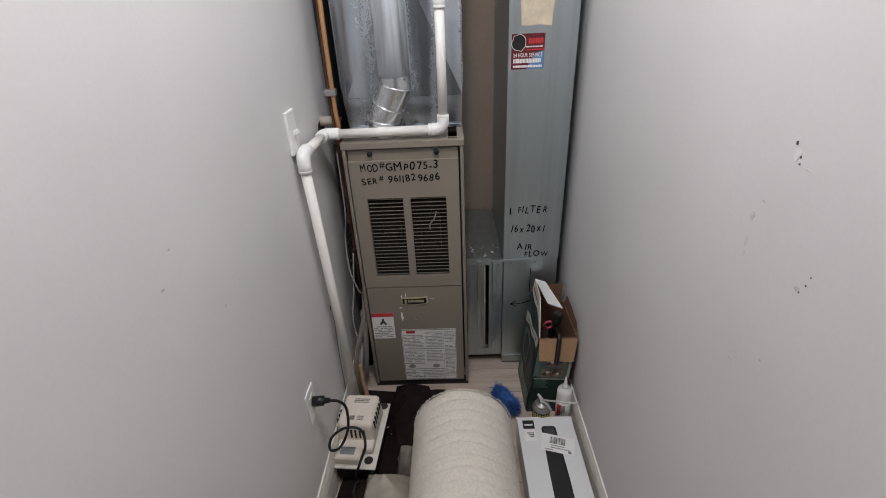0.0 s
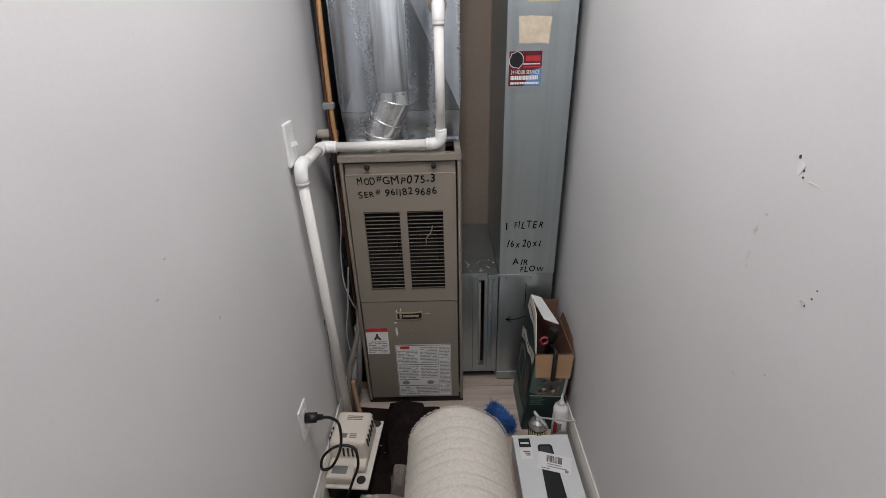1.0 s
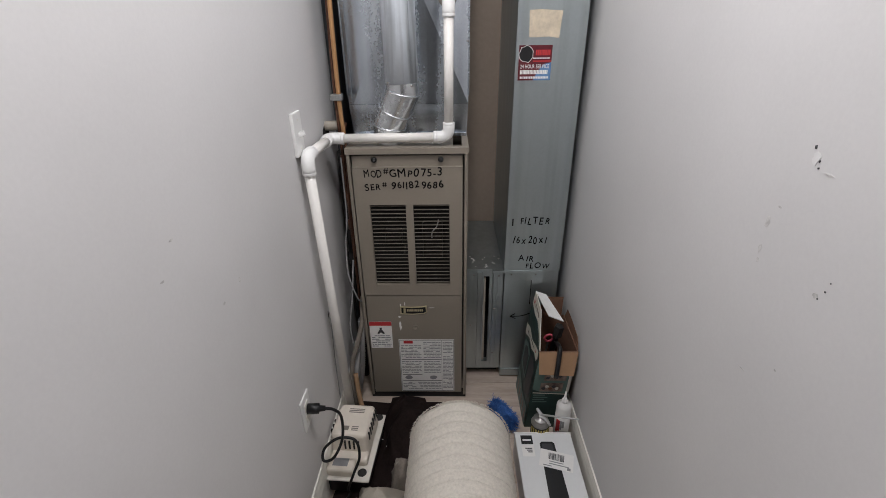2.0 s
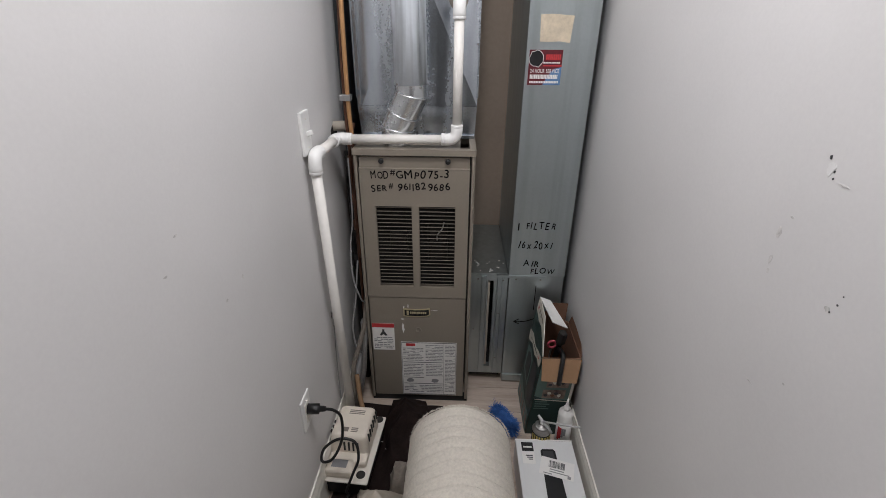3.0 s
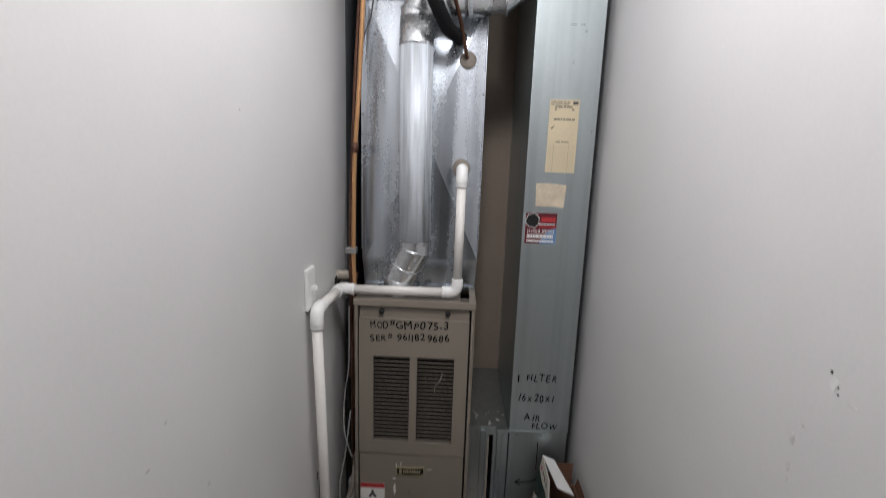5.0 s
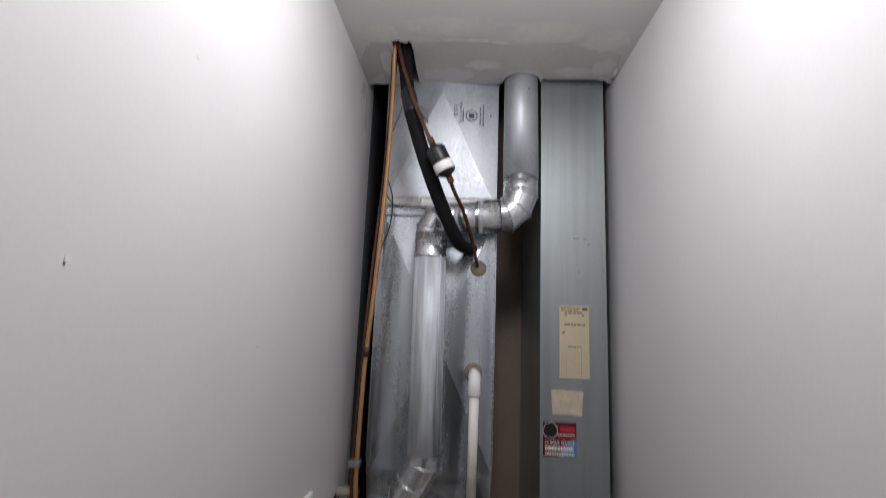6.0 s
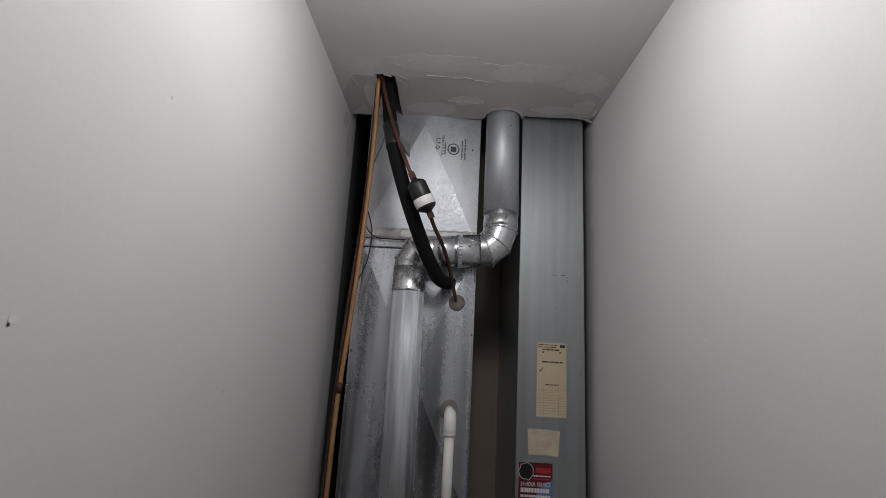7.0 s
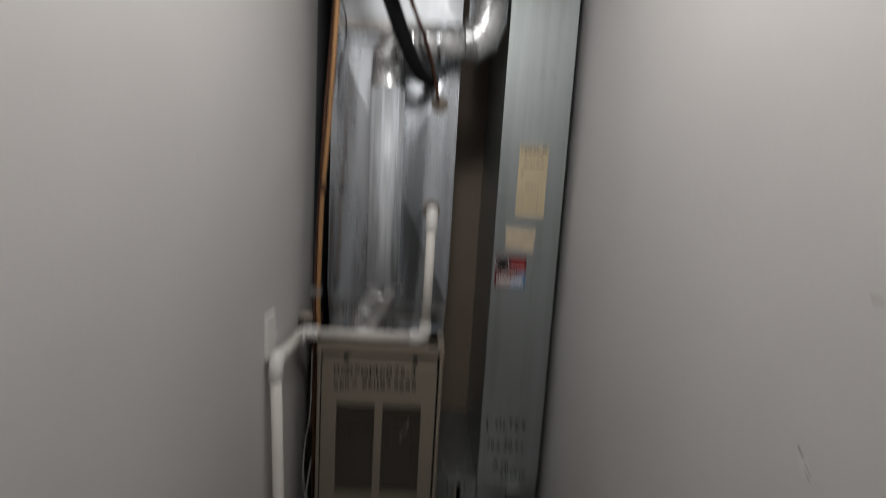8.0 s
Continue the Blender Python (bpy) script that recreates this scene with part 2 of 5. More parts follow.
def spline(pts, n=8):
    """A smooth line through the points."""
    p = [Vector(q) for q in pts]
    p = [2 * p[0] - p[1]] + p + [2 * p[-1] - p[-2]]
    out = []
    for i in range(1, len(p) - 2):
        for k in range(n):
            t = k / n
            a, b, c, d = p[i - 1:i + 3]
            out.append(0.5 * (2 * b + (c - a) * t + (2 * a - 5 * b + 4 * c - d) * t * t + (3 * b - a - 3 * c + d) * t ** 3))
    return out + [p[-2]]


def tube(pts, r, seg=14, caps=True, bm=None):
    """A round bar along the points; r is one radius or a list."""
    bm = bm or bmesh.new()
    pts = [Vector(q) for q in pts]
    rs = r if isinstance(r, (list, tuple)) else [r] * len(pts)
    up = None
    rings = []
    for i, p in enumerate(pts):
        d = (pts[min(i + 1, len(pts) - 1)] - pts[max(i - 1, 0)]).normalized()
        if up is None:
            up = d.orthogonal().normalized()
        up = (up - d * up.dot(d)).normalized()
        side = d.cross(up)
        rings.append([bm.verts.new(p + rs[i] * (math.cos(a) * up + math.sin(a) * side)) for a in (2 * math.pi * k / seg for k in range(seg))])
    for a, b in zip(rings, rings[1:]):
        for k in range(seg):
            bm.faces.new((a[k], a[(k + 1) % seg], b[(k + 1) % seg], b[k]))
    if caps:
        bm.faces.new(rings[0][::-1])
        bm.faces.new(rings[-1])
    return bm


def lathe(profile, seg=28, loc=(0, 0, 0)):
    bm = bmesh.new()
    rings = [[bm.verts.new((loc[0] + r * math.cos(2 * math.pi * k / seg), loc[1] + r * math.sin(2 * math.pi * k / seg), loc[2] + z)) for k in range(seg)] for r, z in profile]
    for a, b in zip(rings, rings[1:]):
        for k in range(seg):
            bm.faces.new((a[k], a[(k + 1) % seg], b[(k + 1) % seg], b[k]))
    bm.faces.new(rings[0][::-1])
    bm.faces.new(rings[-1])
    return bm


def pierced(us, vs, holes, d0, d1, axes):
    """A slab over the grid us x vs with the named cells left open. axes: where u, v and depth go."""
    bm = bmesh.new()
    def at(u, v, d):
        c = [0, 0, 0]
        c[axes[0]], c[axes[1]], c[axes[2]] = u, v, d
        return bm.verts.new(c)
    grid = [[[at(u, v, d) for d in (d0, d1)] for v in vs] for u in us]
    solid = lambda i, j: 0 <= i < len(us) - 1 and 0 <= j < len(vs) - 1 and (i, j) not in holes
    for i in range(len(us) - 1):
        for j in range(len(vs) - 1):
            if not solid(i, j):
                continue
            for d in (0, 1):
                bm.faces.new((grid[i][j][d], grid[i + 1][j][d], grid[i + 1][j + 1][d], grid[i][j + 1][d]))
            for (a, b), nb in ((((i, j), (i + 1, j)), (i, j - 1)), (((i, j + 1), (i + 1, j + 1)), (i, j + 1)), (((i, j), (i, j + 1)), (i - 1, j)), (((i + 1, j), (i + 1, j + 1)), (i + 1, j))):
                if not solid(*nb):
                    bm.faces.new((grid[a[0]][a[1]][0], grid[b[0]][b[1]][0], grid[b[0]][b[1]][1], grid[a[0]][a[1]][1]))
    return bm


def quad_sheet(a, b, c, d, thick):
    """A thin board with the four corners, thickened along its normal."""
    a, b, c, d = (Vector(q) for q in (a, b, c, d))
    n = (b - a).cross(d - a).normalized() * thick
    bm = bmesh.new()
    f = [bm.verts.new(q) for q in (a, b, c, d)]
    g = [bm.verts.new(q + n) for q in (a, b, c, d)]
    bm.faces.new(f)
    bm.faces.new(g)
    for k in range(4):
        bm.faces.new((f[k], f[(k + 1) % 4], g[(k + 1) % 4], g[k]))
    return bm


def ragged(cx, cz, rx, rz, seed, n=18, rough=0.35):
    """An uneven flat outline round a centre."""
    rnd = random.Random(seed)
    return [(cx + rx * math.cos(a) * (1 + rough * (rnd.random() - 0.5)), cz + rz * math.sin(a) * (1 + rough * (rnd.random() - 0.5))) for a in (2 * math.pi * k / n for k in range(n))]


def plate(outline, place, thick):
    """A thin plate: outline points (u, v) set in space by place(u, v, depth)."""
    bm = bmesh.new()
    f = [bm.verts.new(place(u, v, 0)) for u, v in outline]
    g = [bm.verts.new(place(u, v, thick)) for u, v in outline]
    bm.faces.new(f)
    bm.faces.new(g)
    n = len(f)
    for k in range(n):
        bm.faces.new((f[k], f[(k + 1) % n], g[(k + 1) % n], g[k]))
    return bm


def writing(name, text, size, x, y, z, mat, parent, width=None, lean=0.0, turn=0.0, loose=1.0):
    """Letters that face the viewer (towards -y), from x on, standing on z; loose: how uneven the hand is."""
    rnd = random.Random(text + name)
    bm, at = bmesh.new(), 0.0
    for ch in text:
        if ch == " ":
            at += size * 0.3
            continue
        cu = bpy.data.curves.new(name, "FONT")
        cu.body, cu.size, cu.shear, cu.extrude, cu.bevel_depth = ch, size * (1 + loose * rnd.uniform(-0.12, 0.12)), lean + loose * rnd.uniform(-0.1, 0.1), 0.0001, 0.00045 * size / 0.04
        tmp = new("t", cu)
        me = bpy.data.meshes.new_from_object(tmp.evaluated_get(bpy.context.evaluated_depsgraph_get()))
        bpy.data.objects.remove(tmp)
        bpy.data.curves.remove(cu)
        xs = [v.co.x for v in me.vertices]
        me.transform(Matrix.Translation((at - min(xs), loose * rnd.uniform(-0.08, 0.08) * size, 0)) @ pose(0, 0, 0, 0, 0, loose * rnd.uniform(-8, 8)))
        at += max(xs) - min(xs) + size * (0.14 + loose * rnd.uniform(-0.03, 0.09))
        bm.from_mesh(me)
        bpy.data.meshes.remove(me)
    k = width / (at - size * 0.12) if width else 1
    bmesh.ops.transform(bm, matrix=pose(x, y - 0.0006, z, 90, 0, 0) @ pose(0, 0, 0, 0, 0, turn) @ Matrix.Diagonal((k, 1, 1, 1)), verts=bm.verts)
    me = bpy.data.meshes.new(name)
    bm.to_mesh(me)
    bm.free()
    me.materials.append(mat)
    ob = new(name, me)
    ob.parent = parent
    ob.matrix_parent_inverse = origin_of(parent).inverted()
    return ob


def bars(rows, x0, x1, z0, z1, y, parent, mat, name="print", seed=1, fill=0.5, gap=0.12, short=0.006, long=0.022):
    """Lines of unreadable print as short bars on a sheet that faces -y."""
    rnd = random.Random(seed)
    bm = bmesh.new()
    step = (z1 - z0) / rows
    for r in range(rows):
        z = z1 - (r + 0.5) * step
        x = x0
        while x < x1 - 0.004:
            w = min(rnd.uniform(short, long), x1 - x)
            if rnd.random() > gap:
                box(x, x + w, y - 0.0004, y, z - step * fill / 2, z + step * fill / 2, bm=bm)
            x += w + min(0.003, short * 0.4)
    return tagged(part(name, bm, mat, parent), kind="stuff")


# ---- the setting ----
def structure(name, bm, mat, label):
    return tagged(part(name, bm, mat), label, kind="structure")


floor = structure("floor", box(XL - 0.1, XR + 0.1, YF - 0.1, YB + 0.1, -0.06, -0.012), M_sub, "pale grey wood-look plank floor")
wall_left = structure("wall_left", box(XL - 0.1, XL, YF, 0.27, -0.012, 3.2), M_wall, "smooth off-white painted plasterboard wall with scuffs")
# bare board past the paint edge, gap shade included in its dark colour
wall_rear = structure("wall_left_rear", box(XL - 0.1, XL - 0.004, 0.27, YB, -0.012, 3.2), M_wall_bare_shade, "bare unpainted plasterboard beside the furnace, coloured dark for the shade in the gap")
wall_right = structure("wall_right", box(XR, XR + 0.1, YF, YB, -0.012, 3.2), M_wall, "smooth off-white painted wall with chips and scuffs")
structure("wall_back", box(XL - 0.1, XR + 0.1, YB, YB + 0.1, -0.012, 3.2), M_brown_wall, "brown board wall behind the ducts")
# unseen closing wall; the opening is added so low reflections turn dark
structure("wall_front", pierced([XL - 0.1, XL + 0.07, XR - 0.07, XR + 0.1], [-0.012, 2.04, 3.2], {(1, 0)}, YF - 0.1, YF, (0, 2, 1)), M_wall, "unseen plain off-white closing wall, its opening added for dark reflections")
# added shell beyond the opening, never in view, gives the metal dark reflections
shell = bmesh.new()
for q in ((-1.1, 1.5, -4.2, -4.1, 0.0, 2.6), (-1.2, -1.1, -4.2, -2.42, 0.0, 2.6), (1.5, 1.6, -4.2, -2.42, 0.0, 2.6), (-1.2, 1.6, -4.2, -2.42, 2.6, 2.7), (-1.2, 1.6, -4.2, -2.42, -0.1, -0.02),
          (-1.2, XL - 0.1, -2.5, -2.4, 0.0, 2.6), (XR + 0.1, 1.6, -2.5, -2.4, 0.0, 2.6)):
    box(*q, bm=shell)
structure("dark_reflection_shell", shell, M_shell, "unseen dim shell added behind the opening for dark reflections in the metal")
# unseen lid over the void, coloured black so the ceiling gaps stay dark
structure("ceiling_shaft", box(XL - 0.1, XR + 0.1, YF, YB, 3.2, 3.25), M_shade_dk, "unseen near-black slab closing the void above the ceiling board")
rnd = random.Random(19)
edge = [(XL, YF), (XR, YF), (XR, 0.1)]
edge += [(x, 0.106 + rnd.uniform(-0.004, 0.004)) for x in (0.63, 0.61, 0.585, 0.56, 0.53, 0.5, 0.47, 0.445, 0.42, 0.4)]
edge += [(0.314 + 0.0715 * math.cos(a), 0.142 - 0.0715 * math.sin(a)) for a in (math.pi * k / 18 for k in range(19))]
edge += [(x, 0.148 + rnd.uniform(-0.004, 0.004)) for x in (0.242, 0.21, 0.18, 0.15, 0.12, 0.09, 0.06, 0.035, 0.01, -0.02, -0.05, -0.07, -0.086)]
edge += [(-0.089, 0.06), (-0.087, -0.05), (-0.09, -0.112), (-0.1, -0.121), (-0.115, -0.117), (-0.13, -0.127), (-0.146, -0.122), (-0.157, -0.125), (-0.159, 0.0), (-0.158, 0.1)]
edge += [(-0.161, 0.163), (-0.2, 0.161), (-0.24, 0.165), (-0.27, 0.16), (XL, 0.164)]
ceiling = structure("ceiling", plate(edge, lambda u, v, d: (u, v, ZC + d), 0.016), M_ceil, "off-white ceiling board with patched joint compound and torn edges")


def compound(outline, thick, mat, name="patch"):
    part(name, plate(outline, lambda u, v, d: (u, v, ZC - d - 0.0008), thick), mat, ceiling)


compound([(-0.084, -0.11), (0.02, -0.122), (0.1, -0.132), (0.2, -0.118), (0.3, -0.1), (0.42, -0.108), (0.5, -0.1), (0.64, -0.05), (0.655, 0.11), (0.41, 0.115), (0.391, 0.1), (0.365, 0.062), (0.315, 0.05), (0.262, 0.062), (0.236, 0.11), (0.232, 0.155), (-0.082, 0.155)], 0.0003, M_plaster_dk)
compound([(-0.292, 0.0), (-0.25, -0.09), (-0.225, -0.12), (-0.165, -0.118), (-0.164, 0.155), (-0.21, 0.15), (-0.225, 0.08), (-0.295, 0.15)], 0.0003, M_plaster_dk)
for k, (u, v, ru, rv, m) in enumerate([(0.05, -0.2, 0.16, 0.05, M_plaster), (0.36, -0.17, 0.13, 0.06, M_plaster), (0.56, -0.13, 0.07, 0.06, M_plaster), (-0.2, -0.17, 0.07, 0.04, M_plaster),
                                       (0.03, 0.09, 0.1, 0.045, M_ceil), (0.5, 0.06, 0.07, 0.03, M_ceil), (0.6, 0.03, 0.04, 0.05, M_plaster), (0.16, 0.02, 0.06, 0.03, M_plaster), (-0.19, 0.02, 0.022, 0.09, M_plaster)]):
    compound(ragged(u, v, ru, rv, 60 + k, 30, 0.4), 0.0006, m)
# lifted ridges where the tape lets go


def ridge(u, v, length, width, deg, seed):
    rnd = random.Random(seed)
    c, q = math.cos(math.radians(deg)), math.sin(math.radians(deg))
    n = 14
    mid = [(length * (k / n - 0.5), 0.006 * noise.noise(Vector((k * 0.35, seed * 2.3, 0)))) for k in range(n + 1)]
    wide = [width * math.sin(math.pi * (k + 0.3) / (n + 0.6)) * rnd.uniform(0.4, 1.2) for k in range(n + 1)]
    rim = [(x, y - w) for (x, y), w in zip(mid, wide)] + [(x, y + w) for (x, y), w in reversed(list(zip(mid, wide)))]
    compound([(u + c * x - q * y, v + q * x + c * y) for x, y in rim], 0.0016, M_plaster, "flake")


for k, (u, v, l, w, deg) in enumerate([(0.13, -0.125, 0.085, 0.003, -4), (0.05, -0.13, 0.06, 0.0016, 3), (0.22, -0.112, 0.07, 0.0016, 8), (-0.02, -0.215, 0.035, 0.0018, -14), (-0.075, -0.185, 0.02, 0.002, 20),
                                       (0.165, 0.03, 0.09, 0.0014, 2), (0.42, 0.06, 0.03, 0.0018, 12), (-0.235, -0.08, 0.06, 0.0014, 75), (-0.2, -0.121, 0.07, 0.0018, 4), (0.62, 0.09, 0.05, 0.0022, -6)]):
    ridge(u, v, l, w, deg, 40 + k)
# paper torn loose round the slot and along the end of the board
for k, (u, v, l, w, drop, deg) in enumerate([(-0.165, -0.124, 0.034, 0.007, 0.004, 176), (-0.128, -0.126, 0.03, 0.006, 0.005, 10), (-0.095, -0.122, 0.02, 0.009, 0.007, -20), (-0.083, -0.1, 0.022, 0.008, 0.006, 30), (-0.08, -0.115, 0.03, 0.005, 0.004, 8),
                                             (0.6, 0.108, 0.04, 0.006, 0.006, -4), (0.635, 0.116, 0.026, 0.01, 0.009, 8), (0.02, 0.16, 0.02, 0.004, 0.004, 0), (-0.03, 0.161, 0.016, 0.004, 0.004, 3), (0.075, 0.16, 0.014, 0.004, 0.003, 0), (0.645, 0.06, 0.012, 0.03, 0.004, 0)]):
    c, q = math.cos(math.radians(deg)), math.sin(math.radians(deg))
    tip = [(u + c * x - q * y, v + q * x + c * y, ZC - 0.001 - drop * max(0, x / l)) for x, y in ((0, -w), (l * 0.6, -w * 0.7), (l, -w * 0.2), (l * 0.8, w * 0.6), (0, w))]
    bm = bmesh.new()
    lo = [bm.verts.new(p) for p in tip]
    hi = [bm.verts.new((p[0], p[1], p[2] + 0.0008)) for p in tip]
    bm.faces.new(lo[::-1])
    bm.faces.new(hi)
    for j in range(5):
        bm.faces.new((lo[j], lo[(j + 1) % 5], hi[(j + 1) % 5], hi[j]))
    part("torn_paper", bm, M_plaster, ceiling)


def baseboard(name, xw, s, y0, y1, tall=1.0):
    prof = [(0, 0), (0.014, 0), (0.014, 0.088), (0.011, 0.1), (0.011, 0.108), (0.006, 0.122), (0.006, 0.13), (0, 0.13)]
    bm = bmesh.new()
    a = [bm.verts.new((xw + s * d, y0, z * tall)) for d, z in prof]
    b = [bm.verts.new((xw + s * d, y1, z * tall)) for d, z in prof]
    bm.faces.new(a)
    bm.faces.new(b)
    for k in range(len(prof)):
        bm.faces.new((a[k], a[(k + 1) % len(prof)], b[(k + 1) % len(prof)], b[k]))
    structure(name, bm, M_base, "white painted wooden baseboard, dusty on top")


baseboard("baseboard_left", XL, 1, YF, 0.19, 1.3)
baseboard("baseboard_right", XR, -1, YF, 0.12)


# wall damage: chips, specks, smudges
def wall_mark(parent, xw, s, y, z, ry, rz, mat, seed, thick=0.0005, name="scuff", n=14):
    part(name, plate(ragged(y, z, ry * 0.75, rz * 0.75, seed, n, 0.7), lambda u, v, d: (xw + s * (d + 0.0002), u, v), thick), mat, parent)


for k, (y, z, ry, rz, mat, nm) in enumerate([
        (-0.955, 1.385, 0.009, 0.011, M_chip, "chip"), (-0.948, 1.398, 0.003, 0.004, M_label_dk, "speck"), (-0.962, 1.382, 0.002, 0.0025, M_label_dk, "speck"), (-0.964, 1.373, 0.0022, 0.002, M_label_dk, "speck"),
        (-0.985, 1.37, 0.01, 0.002, M_dust, "scuff"), (-1.036, 1.215, 0.006, 0.005, M_dust, "chip"), (-1.04, 1.213, 0.0018, 0.002, M_label_dk, "speck"), (-1.047, 1.228, 0.002, 0.002, M_label_dk, "speck"),
        (-1.05, 1.243, 0.0015, 0.0015, M_label_dk, "speck"), (-0.905, 1.27, 0.006, 0.012, M_dust, "scuff"), (-0.907, 1.225, 0.004, 0.01, M_dust, "scuff"), (-0.91, 1.205, 0.003, 0.006, M_dust, "scuff"),
        (-0.955, 1.018, 0.012, 0.0015, M_dust, "scuff"), (-0.92, 1.3, 0.006, 0.002, M_dust, "scuff"), (-1.02, 1.07, 0.003, 0.002, M_dust, "scuff"), (-0.56, 1.9, 0.003, 0.003, M_chip, "chip"),
        (-1.01, 1.62, 0.012, 0.006, M_dust, "scuff")]):
    wall_mark(wall_right, XR, -1, y, z, ry, rz, mat, 100 + k, name=nm)
for k, (y, z, ry, rz, mat, nm) in enumerate([
        (-1.066, 1.865, 0.007, 0.007, M_chip, "chip"), (-1.069, 1.860, 0.0022, 0.0025, M_label_dk, "speck"), (-0.8, 1.05, 0.006, 0.004, M_dust, "scuff"), (-0.9, 1.24, 0.008, 0.003, M_dust, "scuff"),
        (-0.95, 1.19, 0.006, 0.003, M_dust, "scuff"), (-0.72, 1.06, 0.004, 0.008, M_dust, "scuff"), (-0.9, 2.2, 0.004, 0.004, M_dust, "scuff"), (-0.6, 1.75, 0.003, 0.003, M_dust, "scuff"), (0.16, 2.62, 0.03, 0.1, M_plaster_dk, "patch"),
        (0.1, 2.69, 0.05, 0.045, M_plaster_dk, "patch"), (-0.17, 0.585, 0.006, 0.018, M_slot, "crack"), (-0.165, 0.55, 0.01, 0.03, M_dust, "scuff"), (0.11, 1.2, 0.07, 0.035, M_slot, "hole")]):
    wall_mark(wall_left, XL, 1, y, z, ry, rz, mat, 200 + k, name=nm)

# ---- furnace ----
FX0, FX1, FD, FH = -0.207, 0.226, 0.7, 1.168
furnace = thing("furnace", (0.01, 0.3, 0), "taupe enamelled upright gas furnace with twin louvred grilles and paper labels", "furnace")
cab = bmesh.new()
box(FX0, FX0 + 0.012, 0.0, FD, 0.02, FH - 0.022, 0.002, bm=cab)
box(FX1 - 0.012, FX1, 0.0, FD, 0.02, FH - 0.022, 0.002, bm=cab)
box(FX0 + 0.013, FX1 - 0.013, FD - 0.012, FD, 0.02, FH - 0.022, bm=cab)
box(FX0 + 0.013, FX1 - 0.013, 0.12, 0.13, 0.02, FH - 0.022, bm=cab)
part("casing", cab, M_furn, furnace)
# black sheet behind the louvres stands in for the unlit interior
part("dark_backing", box(FX0 + 0.014, FX1 - 0.014, 0.09, 0.118, 0.03, 1.14), M_shade_dk, furnace)
# rails coloured near-black for the shade under the cabinet
part("base_rail", box(FX0, FX1, 0.008, 0.03, 0.0, 0.034, 0.002), M_shade_dk, furnace)
part("base_rail", box(FX0, FX1, FD - 0.03, FD, 0.0, 0.019, 0.002), M_shade_dk, furnace)
# top cap: a rim round a recessed plate with open slots
part("top_cap", pierced([FX0 - 0.002, -0.16, -0.13, 0.035, 0.055, 0.115, 0.15, 0.172, 0.205, FX1 + 0.002], [-0.004, 0.02, 0.13, 0.195, FD], {(1, 2), (3, 2), (5, 2), (7, 1), (7, 2)}, FH - 0.021, FH, (0, 1, 2)), M_furn, furnace, "folded taupe sheet-metal top with dark openings")
part("head_strip", box(FX0 + 0.017, FX1 - 0.019, 0.010, 0.02, 1.098, 1.139, 0.002), M_furn, furnace)
for x in (-0.109, 0.129):
    k = part("knob", moved(lathe([(0.0095, 0), (0.0095, 0.01), (0.008, 0.013), (0.003, 0.014)], 16), pose(x, 0.0095, 1.125, 90, 0, 0)), M_black, furnace, "small black fixing knob", True)
# upper door with two openings, louvres in them
LX, LZ = ((-0.138, -0.004), (0.023, 0.158)), (0.614, 0.957)
DX0, DX1 = FX0 + 0.017, FX1 - 0.019
part("upper_door", pierced([DX0, *LX[0], *LX[1], DX1], [0.567, *LZ, 1.1], {(1, 1), (3, 1)}, -0.002, 0.014, (0, 2, 1)), M_furn, furnace)
for j in (0.5655, 1.0985):
    part("door_lip", box(DX0, DX1, -0.003, 0.003, j - 0.0025, j + 0.0025, 0.001), M_furn, furnace)
part("lower_door", box(DX0, DX1, 0.0, 0.014, 0.036, 0.559, 0.003), M_furn, furnace)
part("edge_trim", box(FX1 - 0.0125, FX1 - 0.005, -0.003, 0.004, 0.03, FH - 0.025, 0.001), M_furn, furnace)
part("edge_trim", box(FX0 + 0.004, FX0 + 0.0125, -0.003, 0.004, 0.03, FH - 0.025, 0.001), M_furn, furnace)
NL = 22
step = (LZ[1] - LZ[0]) / NL
lv = finish("louver", moved(box(-0.067, 0.067, -0.0045, 0.0035, -0.0013, 0.0013, 0.0009, 1), pose(0, 0, 0, -28, 0, 0)), M_furn)
for gx0, gx1 in LX:
    for k in range(NL):
        share("louver", lv, Matrix.Translation(((gx0 + gx1) / 2, 0.0075, LZ[0] + (k + 0.5) * step)), furnace)
# burner parts behind the grilles
part("gas_valve", box(-0.1, -0.03, 0.062, 0.088, 0.76, 0.83, 0.008), M_iron, furnace)
part("burner_bracket", box(0.05, 0.13, 0.055, 0.088, 0.7, 0.86, 0.01), M_iron, furnace)
part("wire", tube(spline([(0.115, 0.05, 0.875), (0.108, 0.03, 0.855), (0.09, 0.03, 0.83), (0.088, 0.045, 0.8)]), 0.0025, 8), M_wire, furnace, "pale loose wire behind the grille", True)
part("wire", tube(spline([(-0.04, 0.045, 0.80), (-0.015, 0.03, 0.84), (-0.02, 0.035, 0.74)]), 0.0035, 8), M_iron, furnace, "", True)
# handwriting
writing("handwriting", "MOD", 0.037, -0.147, -0.0022, 1.061, M_ink, furnace, 0.066, turn=2)
writing("handwriting", "#", 0.03, -0.078, -0.0022, 1.078, M_ink, furnace, 0.02)
writing("handwriting", "GMP075-3", 0.04, -0.055, -0.0022, 1.064, M_ink, furnace, 0.188, turn=1)
writing("handwriting", "SER", 0.034, -0.147, -0.0022, 1.014, M_ink, furnace, 0.058, turn=3)
writing("handwriting", "#", 0.026, -0.085, -0.0022, 1.029, M_ink, furnace, 0.018)
